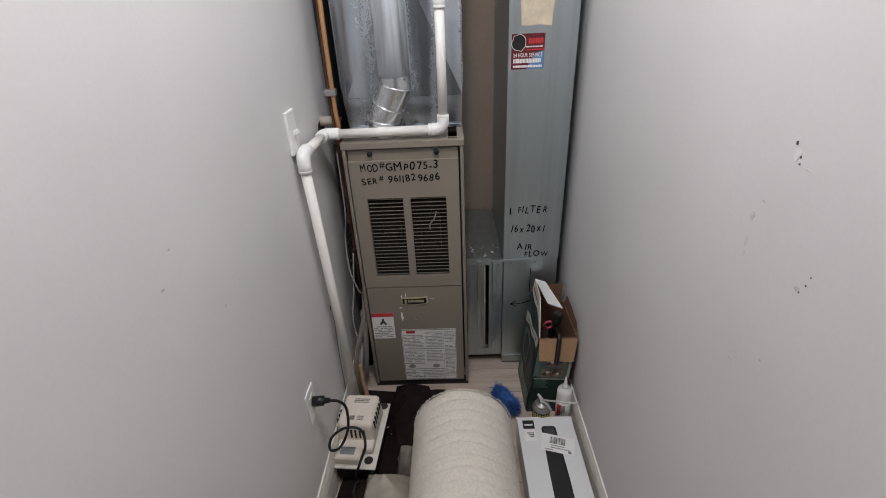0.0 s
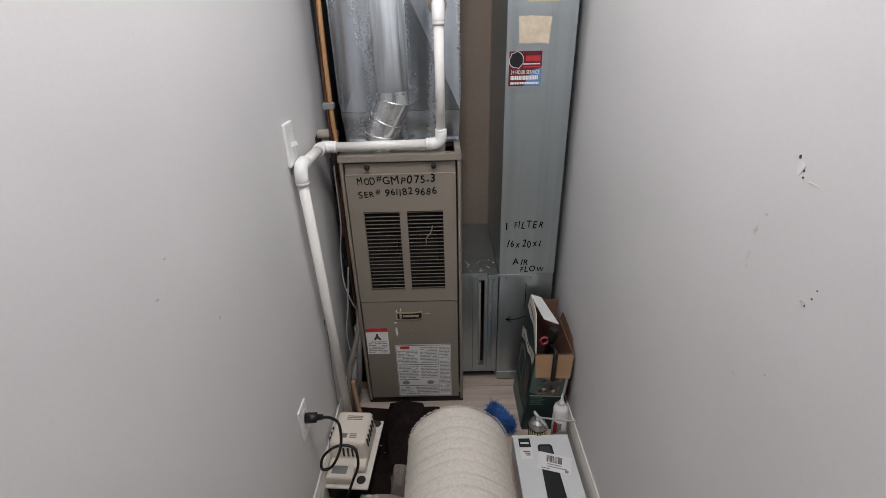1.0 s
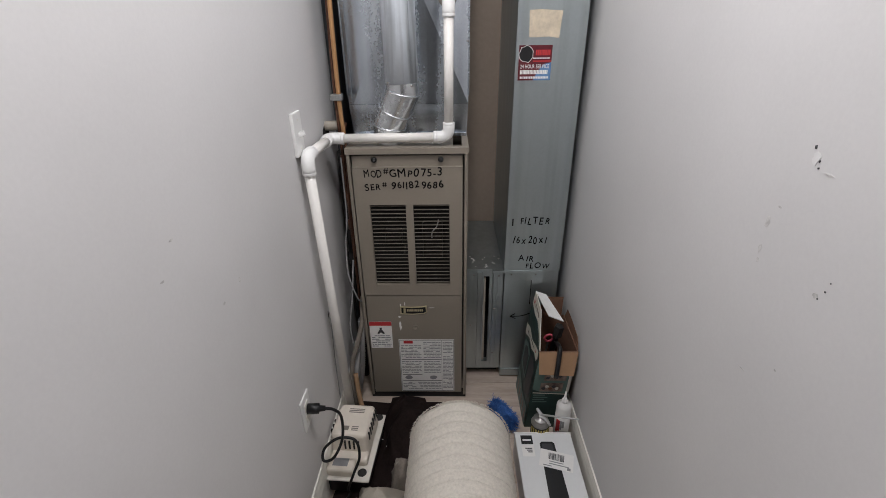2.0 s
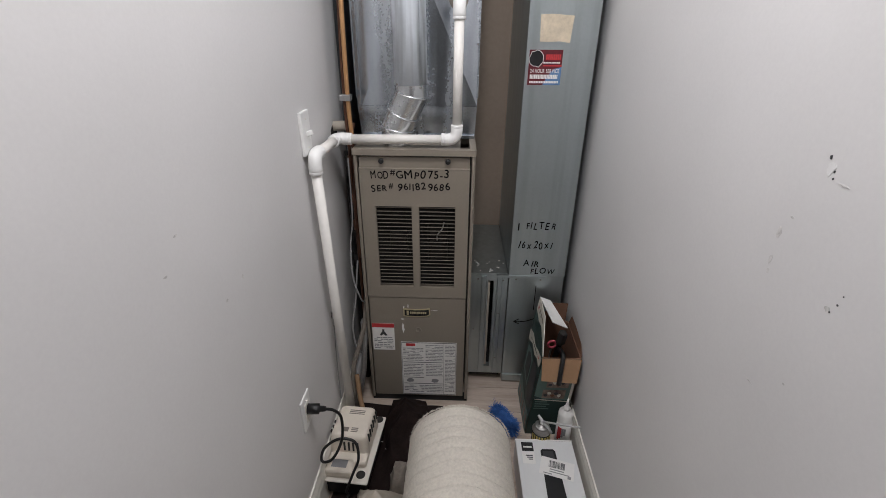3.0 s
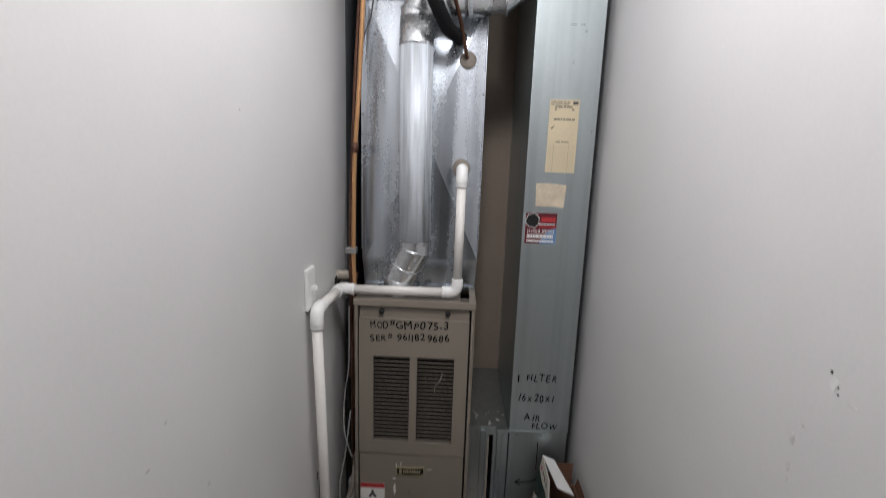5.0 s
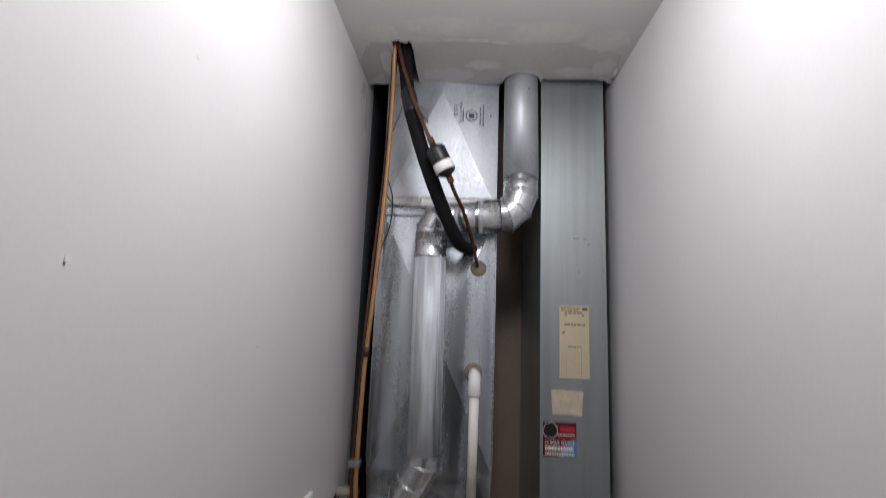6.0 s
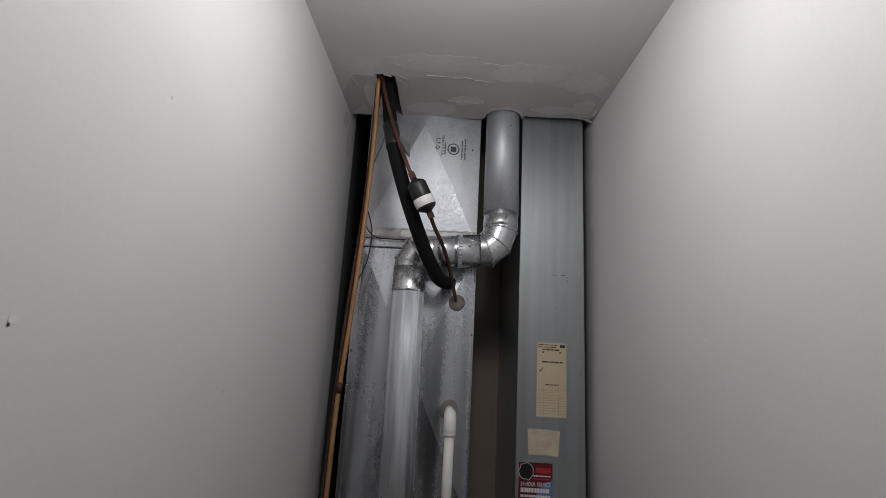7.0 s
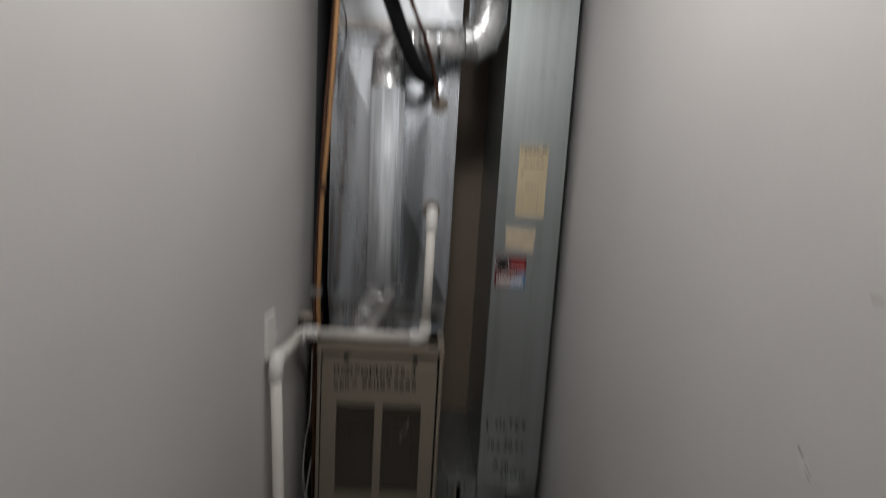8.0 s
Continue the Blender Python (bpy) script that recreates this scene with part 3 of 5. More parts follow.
writing("handwriting", "9611829686", 0.036, -0.052, -0.0022, 1.019, M_ink, furnace, 0.192, turn=1.5)
# badge, sight hole, scratches
badge = part("badge", plate([(-0.05, 0.470), (0.0, 0.4675), (0.05, 0.472), (0.062, 0.48), (0.06, 0.512), (0.045, 0.509), (0.0, 0.506), (-0.05, 0.508)], lambda u, v, d: (u, -0.0005 - d, v), 0.0022), M_gold, furnace, "small peeling gold and black maker's badge")
part("badge_field", plate([(-0.045, 0.475), (0.0, 0.4725), (0.048, 0.4765), (0.057, 0.483), (0.0555, 0.506), (0.044, 0.5035), (0.0, 0.501), (-0.045, 0.503)], lambda u, v, d: (u, -0.0028 - d, v), 0.0004), M_black, badge)
part("emblem", box(-0.036, -0.027, -0.0036, -0.0032, 0.478, 0.499), M_gold, badge)
bars(1, -0.022, 0.049, 0.482, 0.497, -0.0034, badge, M_gold, "emblem", 3, 0.7, 0, 0.004, 0.008)
part("sight_hole", moved(lathe([(0.013, 0), (0.013, 0.0018), (0.0105, 0.0018), (0.0095, 0.0002), (0.003, 0.0002)], 20), pose(0.01, -0.0001, 0.4, 90, 0, 0)), M_furn, furnace, "", True)
for k, (x, z, rx, rz) in enumerate([(-0.048, 0.515, 0.003, 0.006), (-0.03, 0.52, 0.002, 0.007), (-0.055, 0.455, 0.006, 0.003), (-0.053, 0.41, 0.005, 0.022), (0.08, 0.5, 0.012, 0.001), (-0.16, 0.6, 0.002, 0.012), (0.2, 0.7, 0.001, 0.02)]):
    part("scratch", plate(ragged(x, z, rx, rz, 300 + k, 12, 0.8), lambda u, v, d: (u, -0.0002 - d, v), 0.0006), M_label_w, furnace)
# red-headed warning label and large instruction label
lab = part("warning_label", box(-0.186, -0.092, -0.001, -0.0002, 0.292, 0.430), M_label_w, furnace, "white label with a red heading band")
part("heading", box(-0.186, -0.092, -0.0016, -0.0011, 0.410, 0.430), M_red, lab)
part("pictogram", plate([(-0.155, 0.37), (-0.147, 0.385), (-0.143, 0.39), (-0.144, 0.4), (-0.134, 0.4), (-0.135, 0.39), (-0.131, 0.385), (-0.122, 0.37), (-0.13, 0.367), (-0.139, 0.376), (-0.148, 0.367)], lambda u, v, d: (u, -0.0011 - d, v), 0.0005), M_label_dk, lab)
bars(7, -0.18, -0.098, 0.298, 0.362, -0.0012, lab, M_label_gr, "print", 4, 0.45)
lab2 = part("instruction_label", box(-0.066, 0.174, -0.001, -0.0002, 0.042, 0.338), M_label_w, furnace, "large white label of dense grey print")
part("heading", box(-0.045, -0.005, -0.0016, -0.0011, 0.316, 0.33), M_red, lab2)
for k, (a, b, c, d, r) in enumerate([(-0.058, 0.03, 0.235, 0.308, 9), (0.04, 0.115, 0.235, 0.325, 11), (-0.058, 0.03, 0.15, 0.22, 8), (0.04, 0.115, 0.15, 0.22, 8), (0.124, 0.168, 0.06, 0.325, 34), (-0.058, 0.115, 0.055, 0.1, 5)]):
    bars(r, a, b, c, d, -0.0012, lab2, M_label_gr, "print", 10 + k, 0.42)
for a, b, z in ((-0.058, 0.118, 0.228), (-0.058, 0.118, 0.107), (-0.058, 0.03, 0.142)):
    part("rule", box(a, b, -0.0017, -0.0011, z - 0.0012, z + 0.0012), M_label_dk, lab2)
for a, b, c, d in ((-0.064, 0.172, 0.333, 0.3355), (-0.064, 0.172, 0.0445, 0.0465), (-0.064, -0.0625, 0.0465, 0.333), (0.1705, 0.172, 0.0465, 0.333), (0.1185, 0.1195, 0.0465, 0.333)):
    part("border", box(a, b, -0.0017, -0.0011, c, d), M_label_dk, lab2)
for x in (-0.03, 0.08):
    part("diagram", plate(ragged(x, 0.125, 0.016, 0.011, int(x * 100) + 9), lambda u, v, d: (u, -0.0011 - d, v), 0.0005), M_label_gr, lab2)

# ---- supply plenum above the furnace ----
PX0, PX1, PY = -0.213, 0.230, 0.168
plenum = thing("supply_plenum", (0.01, 0.4, FH), "galvanized sheet-metal supply plenum with creased panels and tape seam", "duct")


def crossbroken(x0, x1, z0, z1, y, rise, side=0.0):
    """A sheet with diagonal creases, its middle slightly proud and moved aside."""
    bm = bmesh.new()
    c = [bm.verts.new(q) for q in ((x0, y, z0), (x1, y, z0), (x1, y, z1), (x0, y, z1))]
    d = [bm.verts.new((v.co.x, y + 0.02, v.co.z)) for v in c]
    m = bm.verts.new(((x0 + x1) / 2 + side, y - rise, (z0 + z1) / 2))
    for k in range(4):
        bm.faces.new((c[k], c[(k + 1) % 4], m))
        bm.faces.new((c[k], d[k], d[(k + 1) % 4], c[(k + 1) % 4]))
    bm.faces.new(d)
    return bm


part("duct_body", box(PX0 + 0.001, PX1 - 0.001, PY + 0.021, 0.68, 1.291, 3.19), M_galv, plenum)
part("lower_panel", crossbroken(PX0 + 0.016, PX1, 1.291, 2.205, PY, 0.034, 0.006), M_galv, plenum)
part("edge_hem", box(PX0, PX0 + 0.0155, PY, PY + 0.02, 1.291, 2.205, 0.001), M_galv, plenum)
part("upper_panel", crossbroken(PX0, PX1, 2.243, 3.18, PY, 0.026), M_galv_up, plenum)
tr = bmesh.new()
a = [tr.verts.new(q) for q in ((PX0, PY, 1.29), (PX1, PY, 1.29), (PX1, 0.68, 1.29), (PX0, 0.68, 1.29))]
b = [tr.verts.new(q) for q in ((PX0 + 0.006, PY + 0.018, FH + 0.001), (PX1 - 0.005, PY + 0.018, FH + 0.001), (PX1 - 0.005, 0.66, FH + 0.001), (PX0 + 0.006, 0.66, FH + 0.001))]
for k in range(4):
    tr.faces.new((a[k], a[(k + 1) % 4], b[(k + 1) % 4], b[k]))
tr.faces.new(a)
tr.faces.new(b[::-1])
part("transition", tr, M_galv, plenum, "tapered galvanized collar onto the furnace")
part("flange", box(PX0 + 0.012, PX1 - 0.006, PY + 0.006, PY + 0.02, FH + 0.001, FH + 0.016, 0.002), M_galv, plenum)
part("seam_bar", box(PX0 - 0.012, PX1, PY - 0.010, PY + 0.02, 2.208, 2.240, 0.003), M_galv, plenum, "raised joint between two duct sections")
tp = bmesh.new()
tg0 = [[tp.verts.new((PX0 + 0.002 + (PX1 - PX0 - 0.004) * i / 60, PY - 0.006 - 0.0035 * abs(noise.noise(Vector((i * 0.6, j * 1.3, 2)))) - 0.003 * (0 < j < 5), 2.2425 + 0.042 * j / 5 + (0.003 * noise.noise(Vector((i * 0.3, j, 7))) if j == 5 else 0))) for j in range(6)] for i in range(61)]
tg1 = [[tp.verts.new((v.co.x, PY - 0.0005, v.co.z)) for v in (r[0], r[5])] for r in tg0]
for i in range(60):
    for j in range(5):
        tp.faces.new((tg0[i][j], tg0[i + 1][j], tg0[i + 1][j + 1], tg0[i][j + 1]))
    for e, j in ((0, 0), (1, 5)):
        tp.faces.new((tg0[i][j], tg0[i + 1][j], tg1[i + 1][e], tg1[i][e]))
part("seam_tape", tp, M_tapefoil, plenum, "wrinkled silver foil tape")
part("corner_edge", box(PX1 - 0.002, PX1 + 0.003, PY - 0.004, PY + 0.02, 1.32, 2.2, 0.001), M_galv, plenum)
part("corner_edge", box(PX0 - 0.003, PX0 + 0.002, PY - 0.004, PY + 0.02, 1.32, 2.2, 0.001), M_galv, plenum)
for x, z in ((PX1 - 0.004, 1.9), (PX0 + 0.004, 1.82), (PX0 + 0.004, 2.1), (PX1 - 0.004, 1.5), (PX1 - 0.03, 2.62)):
    part("screw", moved(lathe([(0.004, 0), (0.004, 0.002), (0.002, 0.004)], 8), pose(x, PY - 0.004, z, 90, 0, 0)), M_steel, plenum)
# mill stamp, on the slope of the creased sheet
def sheet_y(x):
    return PY - 0.026 * (1 - (x - 0.0085) / 0.2215)


st = part("mill_stamp", moved(lathe([(0.024, 0), (0.024, 0.0006)], 30), pose(0.124, sheet_y(0.124) - 0.0004, 2.615, 90, 0, 6.7)), M_stamp, plenum, "faded round ink stamp with lines of print")
part("stamp_centre", moved(lathe([(0.0195, 0), (0.0195, 0.0005)], 30), pose(0.124, sheet_y(0.124) - 0.0012, 2.615, 90, 0, 6.7)), M_galv_up, st)
part("stamp_mark", moved(box(-0.011, 0.011, -0.0005, 0, -0.012, 0.010), pose(0.124, sheet_y(0.124) - 0.002, 2.615, 0, 0, 6.7)), M_stamp, st)
sb = bmesh.new()
rnd = random.Random(31)
for x, z0, z1 in ((0.158, 2.575, 2.655), (0.170, 2.575, 2.665), (0.091, 2.59, 2.64)):
    z = z0
    while z < z1:
        h = rnd.uniform(0.003, 0.008)
        join(sb, moved(box(-0.0026, 0.0026, -0.0005, 0, z, min(z + h, z1)), pose(x, sheet_y(x) - 0.0005, 0, 0, 0, 6.7)))
        z += h + 0.002
tagged(part("stamp_print", sb, M_stamp, st), kind="stuff")
writing("lettering", "Made in U.S.A.", 0.013, 0.078, sheet_y(0.078) - 0.001, 2.668, M_stamp, st, 0.086, turn=-90, loose=0.1)
writing("lettering", "L.F.Q.", 0.022, 0.055, sheet_y(0.055) - 0.001, 2.656, M_stamp, st, 0.052, turn=-90, loose=0.5)
# putty rings where lines enter
for x, z, r in ((0.166, 2.012, 0.03), (0.155, 1.637, 0.034)):
    part("putty_collar", moved(lathe([(r, 0), (r, 0.008), (r * 0.8, 0.013), (r * 0.4, 0.014)], 20), pose(x, PY - 0.007, z, 90, 0, 0)), M_putty, plenum, "lumpy grey-brown sealing putty", True)

# ---- return duct with filter rack ----
RX0, RX1, RY = 0.391, 0.628, 0.135
rduct = thing("return_air_duct", (0.5, 0.4, 0), "tall galvanized return-air duct with marker writing and paper tags", "duct")
part("riser", box(RX0, RX1, RY, 0.69, 0.598, 3.19, 0.002), M_galv_rd, rduct)
part("lower_box", box(RX0 + 0.004, RX1, RY + 0.010, 0.69, 0.012, 0.596, 0.002), M_galv_rd, rduct)
part("seam_strip", box(RX0 - 0.05, 0.552, RY - 0.004, RY + 0.012, 0.588, 0.6, 0.001), M_galv_rd, rduct)
for x in (0.425, 0.53):
    part("screw", moved(lathe([(0.004, 0), (0.004, 0.002), (0.002, 0.004)], 8), pose(x, RY + 0.009, 0.575, 90, 0, 0)), M_steel, rduct)
part("foot_strip", box(RX0 + 0.004, RX1, RY + 0.004, RY + 0.02, 0.012, 0.05, 0.001), M_galv_rd, rduct)
rack = part("filter_rack", pierced([0.2315, 0.306, 0.332, 0.3915], [0.045, 0.085, 0.56, 0.585], {(1, 1)}, RY + 0.02, RY + 0.05, (0, 2, 1)), M_galv_rd, rduct, "galvanized filter rack with an open slot")
# near-black block in place of the shade inside the rack slot
part("rack_dark_fill", box(0.2315, 0.3915, RY + 0.2, 0.69, 0.045, 0.585), M_shade_dk, rack)
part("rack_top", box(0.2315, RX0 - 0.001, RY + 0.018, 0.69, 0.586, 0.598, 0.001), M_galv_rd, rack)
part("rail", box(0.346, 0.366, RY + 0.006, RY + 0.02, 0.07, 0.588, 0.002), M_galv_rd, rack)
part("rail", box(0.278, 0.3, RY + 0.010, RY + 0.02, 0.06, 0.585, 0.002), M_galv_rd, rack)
# foot coloured near-black for the shade below the rack
part("rack_foot", box(0.24, 0.386, RY + 0.06, RY + 0.2, 0.0, 0.045), M_shade_dk, rack)
part("filter_frame", box(0.3075, 0.3165, RY + 0.028, RY + 0.19, 0.088, 0.55, 0.001), M_canvas, rack, "edge of a cardboard air filter")
rnd = random.Random(77)
for k in range(16):
    px, py = rnd.uniform(0.245, 0.38), rnd.uniform(RY + 0.03, RY + 0.14)
    part("paint_fleck", plate(ragged(px, py, rnd.uniform(0.002, 0.006), rnd.uniform(0.002, 0.004), 700 + k, 8, 1.0), lambda u, v, d: (u, v, 0.5982 + d), 0.0012), M_label_w, rack)
for x, z in ((0.262, 0.568), (0.37, 0.57), (0.356, 0.4), (0.25, 0.3), (0.355, 0.15)):
    part("screw", moved(lathe([(0.004, 0), (0.004, 0.002), (0.002, 0.004)], 8), pose(x, RY + 0.019 if x < 0.34 else RY + 0.006, z, 90, 0, 0)), M_steel, rack)
for x, z in ((0.53, 2.01), (RX1 - 0.015, 1.78), (0.52, 2.66), (RX1 - 0.02, 2.68)):
    part("screw", moved(lathe([(0.003, 0), (0.003, 0.002), (0.0015, 0.003)], 8), pose(x, RY + 0.0005, z, 90, 0, 0)), M_steel, rduct)
for a, b, z in ((0.51, 0.53, 2.13), (0.545, 0.56, 2.13), (0.56, 0.57, 2.11)):
    part("scratch", box(a, b, RY - 0.0006, RY, z, z + 0.002), M_label_dk, rduct)
writing("handwriting", "1", 0.05, 0.413, RY, 0.812, M_ink, rduct, None, 0.1)
writing("handwriting", "FILTER", 0.042, 0.448, RY, 0.818, M_ink, rduct, 0.118, 0.1)
writing("handwriting", "16x20x1", 0.045, 0.42, RY, 0.728, M_ink, rduct, 0.142, 0.2)
writing("handwriting", "AIR", 0.042, 0.447, RY, 0.646, M_ink, rduct, 0.066, 0.1)
writing("handwriting", "FLOW", 0.036, 0.482, RY, 0.612, M_ink, rduct, 0.105, 0.1)
arrow = tube(spline([(0.525, RY + 0.0098, 0.375), (0.48, RY + 0.0098, 0.358), (0.43, RY + 0.0098, 0.355)]), 0.0022, 6)
tube([(0.43, RY + 0.0098, 0.355), (0.452, RY + 0.0098, 0.37)], 0.0022, 6, bm=arrow)
tube([(0.43, RY + 0.0098, 0.355), (0.455, RY + 0.0098, 0.343)], 0.0022, 6, bm=arrow)
part("arrow", arrow, M_ink, rduct)
tube_mark = part("marker_line", box(0.512, 0.515, RY + 0.0092, RY + 0.0102, 0.42, 0.545), M_ink, rduct)
# business sticker
sk = part("sticker", box(0.402, 0.516, RY - 0.001, RY - 0.0001, 1.371, 1.485), M_maroon, rduct, "glossy red and blue service sticker")
part("panel", plate([(0.455, 1.3711), (0.5158, 1.3711), (0.5158, 1.43), (0.49, 1.424), (0.47, 1.4)], lambda u, v, d: (u, RY - 0.0011 - d, v), 0.0004), M_blue_pr, sk)
part("emblem_outline", plate(ragged(0.427, 1.457, 0.0255, 0.0285, 7, 16, 0.3), lambda u, v, d: (u, RY - 0.0011 - d, v), 0.0003), M_label_w, sk)
part("emblem", plate(ragged(0.427, 1.457, 0.0235, 0.0265, 7, 16, 0.3), lambda u, v, d: (u, RY - 0.0015 - d, v), 0.0005), M_black, sk)
bars(1, 0.46, 0.513, 1.449, 1.474, RY - 0.0011, sk, M_red, "logo_bar", 5, 0.7, 0, 0.003, 0.0065)
bars(1, 0.452, 0.513, 1.44, 1.447, RY - 0.0011, sk, M_label_w, "print", 6, 0.6, 0, 0.003, 0.0065)
part("stripe", box(0.452, 0.5158, RY - 0.0016, RY - 0.0011, 1.432, 1.436), M_red, sk)
writing("lettering", "24 HOUR SERVICE", 0.018, 0.409, RY - 0.0011, 1.411, M_label_w, sk, 0.1, loose=0.0)
bars(1, 0.409, 0.509, 1.39, 1.407, RY - 0.0016, sk, M_label_w, "number_bar", 8, 0.8, 0, 0.003, 0.0065)
bars(1, 0.409, 0.509, 1.376, 1.385, RY - 0.0016, sk, M_label_w, "print", 9, 0.8, 0, 0.003, 0.0065)
part("masking_tape", plate([(0.43, 1.592), (0.47, 1.594), (0.51, 1.591), (0.541, 1.589), (0.538, 1.55), (0.535, 1.506), (0.5, 1.511), (0.46, 1.509), (0.434, 1.510), (0.432, 1.55)], lambda u, v, d: (u, RY - 0.0001 - d, v), 0.0012), M_masking, rduct, "square of old yellowed masking tape")
tag = part("service_card", box(0.459, 0.563, RY - 0.0012, RY - 0.0001, 1.634, 1.886), M_yellow, rduct, "buff service record card with faint print")
part("heading", box(0.54, 0.558, RY - 0.0018, RY - 0.0013, 1.87, 1.88), M_label_dk, tag)
bars(2, 0.463, 0.53, 1.866, 1.882, RY - 0.0013, tag, M_label_dk, "print", 20, 0.35)
bars(2, 0.478, 0.545, 1.848, 1.866, RY - 0.0013, tag, M_label_dk, "print", 21, 0.5, 0.3)
bars(1, 0.476, 0.55, 1.812, 1.826, RY - 0.0013, tag, M_label_dk, "print", 22, 0.35, 0.1)
part("tick", plate([(0.467, 1.79), (0.471, 1.784), (0.483, 1.802), (0.471, 1.79)], lambda u, v, d: (u, RY - 0.0013 - d, v), 0.0005), M_ink, tag)
bars(8, 0.488, 0.555, 1.748, 1.805, RY - 0.0013, tag, M_masking, "print", 23, 0.3, 0.3)
bars(1, 0.488, 0.535, 1.738, 1.745, RY - 0.0013, tag, M_label_dk, "print", 24, 0.5, 0)
tg = bmesh.new()
for k in range(10):
    box(0.463, 0.559, RY - 0.0016, RY - 0.0012, 1.645 + k * 0.0088, 1.6456 + k * 0.0088, bm=tg)
for x in (0.482, 0.535):
    box(x, x + 0.0006, RY - 0.0016, RY - 0.0012, 1.64, 1.735, bm=tg)
part("ruled_lines", tg, M_putty, tag)

# ---- flue pipe ----
flue = thing("flue_pipe", (-0.07, 0.09, FH), "galvanized round flue pipe with segmented elbows", "pipe")
FR = 0.0565


def gored(points, r, name, beads=True):
    """An elbow of straight gores cut at a mitre, with a rolled bead round each joint."""
    p = [Vector(q) for q in points]
    d = [(b - a).normalized() for a, b in zip(p, p[1:])]
    cuts = [d[0]] + [(a + b).normalized() for a, b in zip(d, d[1:])] + [d[-1]]

    def ring(i, k, rad, seg=32):
        u = Vector((0.0, 1.0, 0.0))
        u = (u - d[k] * u.dot(d[k])).normalized()
        v = d[k].cross(u)
        out = []
        for j in range(seg):
            o = rad * (math.cos(2 * math.pi * j / seg) * u + math.sin(2 * math.pi * j / seg) * v)
            out.append(p[i] + o - d[k] * (o.dot(cuts[i]) / d[k].dot(cuts[i])))
        return out

    body = bmesh.new()
    for k in range(len(d)):
        lo, hi = ([body.verts.new(q) for q in ring(i, k, r)] for i in (k, k + 1))
        for j in range(32):
            body.faces.new((lo[j], lo[(j + 1) % 32], hi[(j + 1) % 32], hi[j]))
    elb = part(name, body, M_galv_elb, flue, "", True)
    if beads:
        for i in range(1, len(p) - 1):
            loop = ring(i, i, r + 0.0008)
            part("bead", tube(loop + loop[:2], 0.0036, 8, False), M_galv_elb, elb, "", True)
    return elb


gored([(-0.058, 0.095, FH - 0.01), (-0.058, 0.095, 1.226), (-0.034, 0.086, 1.28), (0.0, 0.071, 1.347), (-0.001, 0.07, 1.378)], FR + 0.001, "lower_elbow")
part("straight_run", tube([(-0.001, 0.07, 1.352), (-0.005, 0.07, 1.7), (-0.008, 0.07, 2.045)], FR, 32), M_galv_fl, flue, "", True)
part("lock_seam", tube([(0.036, 0.026, 1.37), (0.032, 0.026, 2.04)], 0.003, 8), M_galv_fl, flue, "", True)
part("collar", tube([(-0.008, 0.07, 2.035), (-0.008, 0.07, 2.04), (-0.008, 0.07, 2.12)], [FR + 0.003, FR + 0.002, FR + 0.001], 32), M_galv_elb, flue, "", True)
gored([(-0.008, 0.07, 2.11), (-0.006, 0.07, 2.135), (0.012, 0.072, 2.17), (0.045, 0.074, 2.182), (0.07, 0.075, 2.184)], FR, "upper_elbow")
part("cross_run", tube([(0.05, 0.075, 2.183), (0.165, 0.076, 2.19)], FR, 32), M_galv_elb, flue, "", True)
part("crimped_joint", tube([(0.155, 0.076, 2.19), (0.158, 0.076, 2.19), (0.245, 0.077, 2.196)], [FR + 0.004, FR + 0.003, FR + 0.002], 32), M_galv_elb, flue, "", True)
for k in range(14):
    a = math.pi * (0.55 + 0.9 * k / 13)
    part("crimp", moved(box(-0.006, 0.006, -0.0025, 0.0025, -0.002, 0.002), Matrix.Translation((0.168, 0.076 + math.cos(a) * (FR + 0.004), 2.19 + math.sin(a) * (FR + 0.004))) @ pose(0, 0, 0, math.degrees(a), 0, 0)), M_galv_fl, flue)
gored([(0.235, 0.077, 2.196), (0.262, 0.078, 2.198), (0.293, 0.08, 2.225), (0.31, 0.083, 2.275), (0.31, 0.084, 2.30)], FR + 0.003, "rising_elbow")
part("collar", tube([(0.31, 0.084, 2.285), (0.31, 0.084, 2.29), (0.3105, 0.091, 2.345)], [FR + 0.007, FR + 0.006, FR + 0.006], 32), M_galv_elb, flue, "", True)
part("rising_run", tube([(0.31, 0.085, 2.335), (0.314, 0.142, 2.75), (0.316, 0.175, 3.0)], FR + 0.008, 32), M_galv_up, flue, "", True)
for x, y, z in ((-0.03, 0.018, 2.08), (0.03, 0.025, 2.08), (0.2, 0.018, 2.2), (0.325, 0.02, 2.315), (-0.045, 0.028, 1.38), (0.035, 0.025, 1.37), (0.23, 0.017, 2.21), (0.33, 0.024, 2.66)):
    part("screw", moved(lathe([(0.004, 0), (0.004, 0.003), (0.002, 0.005)], 8), pose(x, y, z, 90, 0, 0)), M_steel, flue)

# ---- condensate drain pipe ----
drain = thing("drain_pipe", (0.158, 0.03, 1.2), "white plastic condensate drain pipe with glued elbows", "pipe")
PR, PF = 0.0162, 0.0207
XP = XL + 0.033


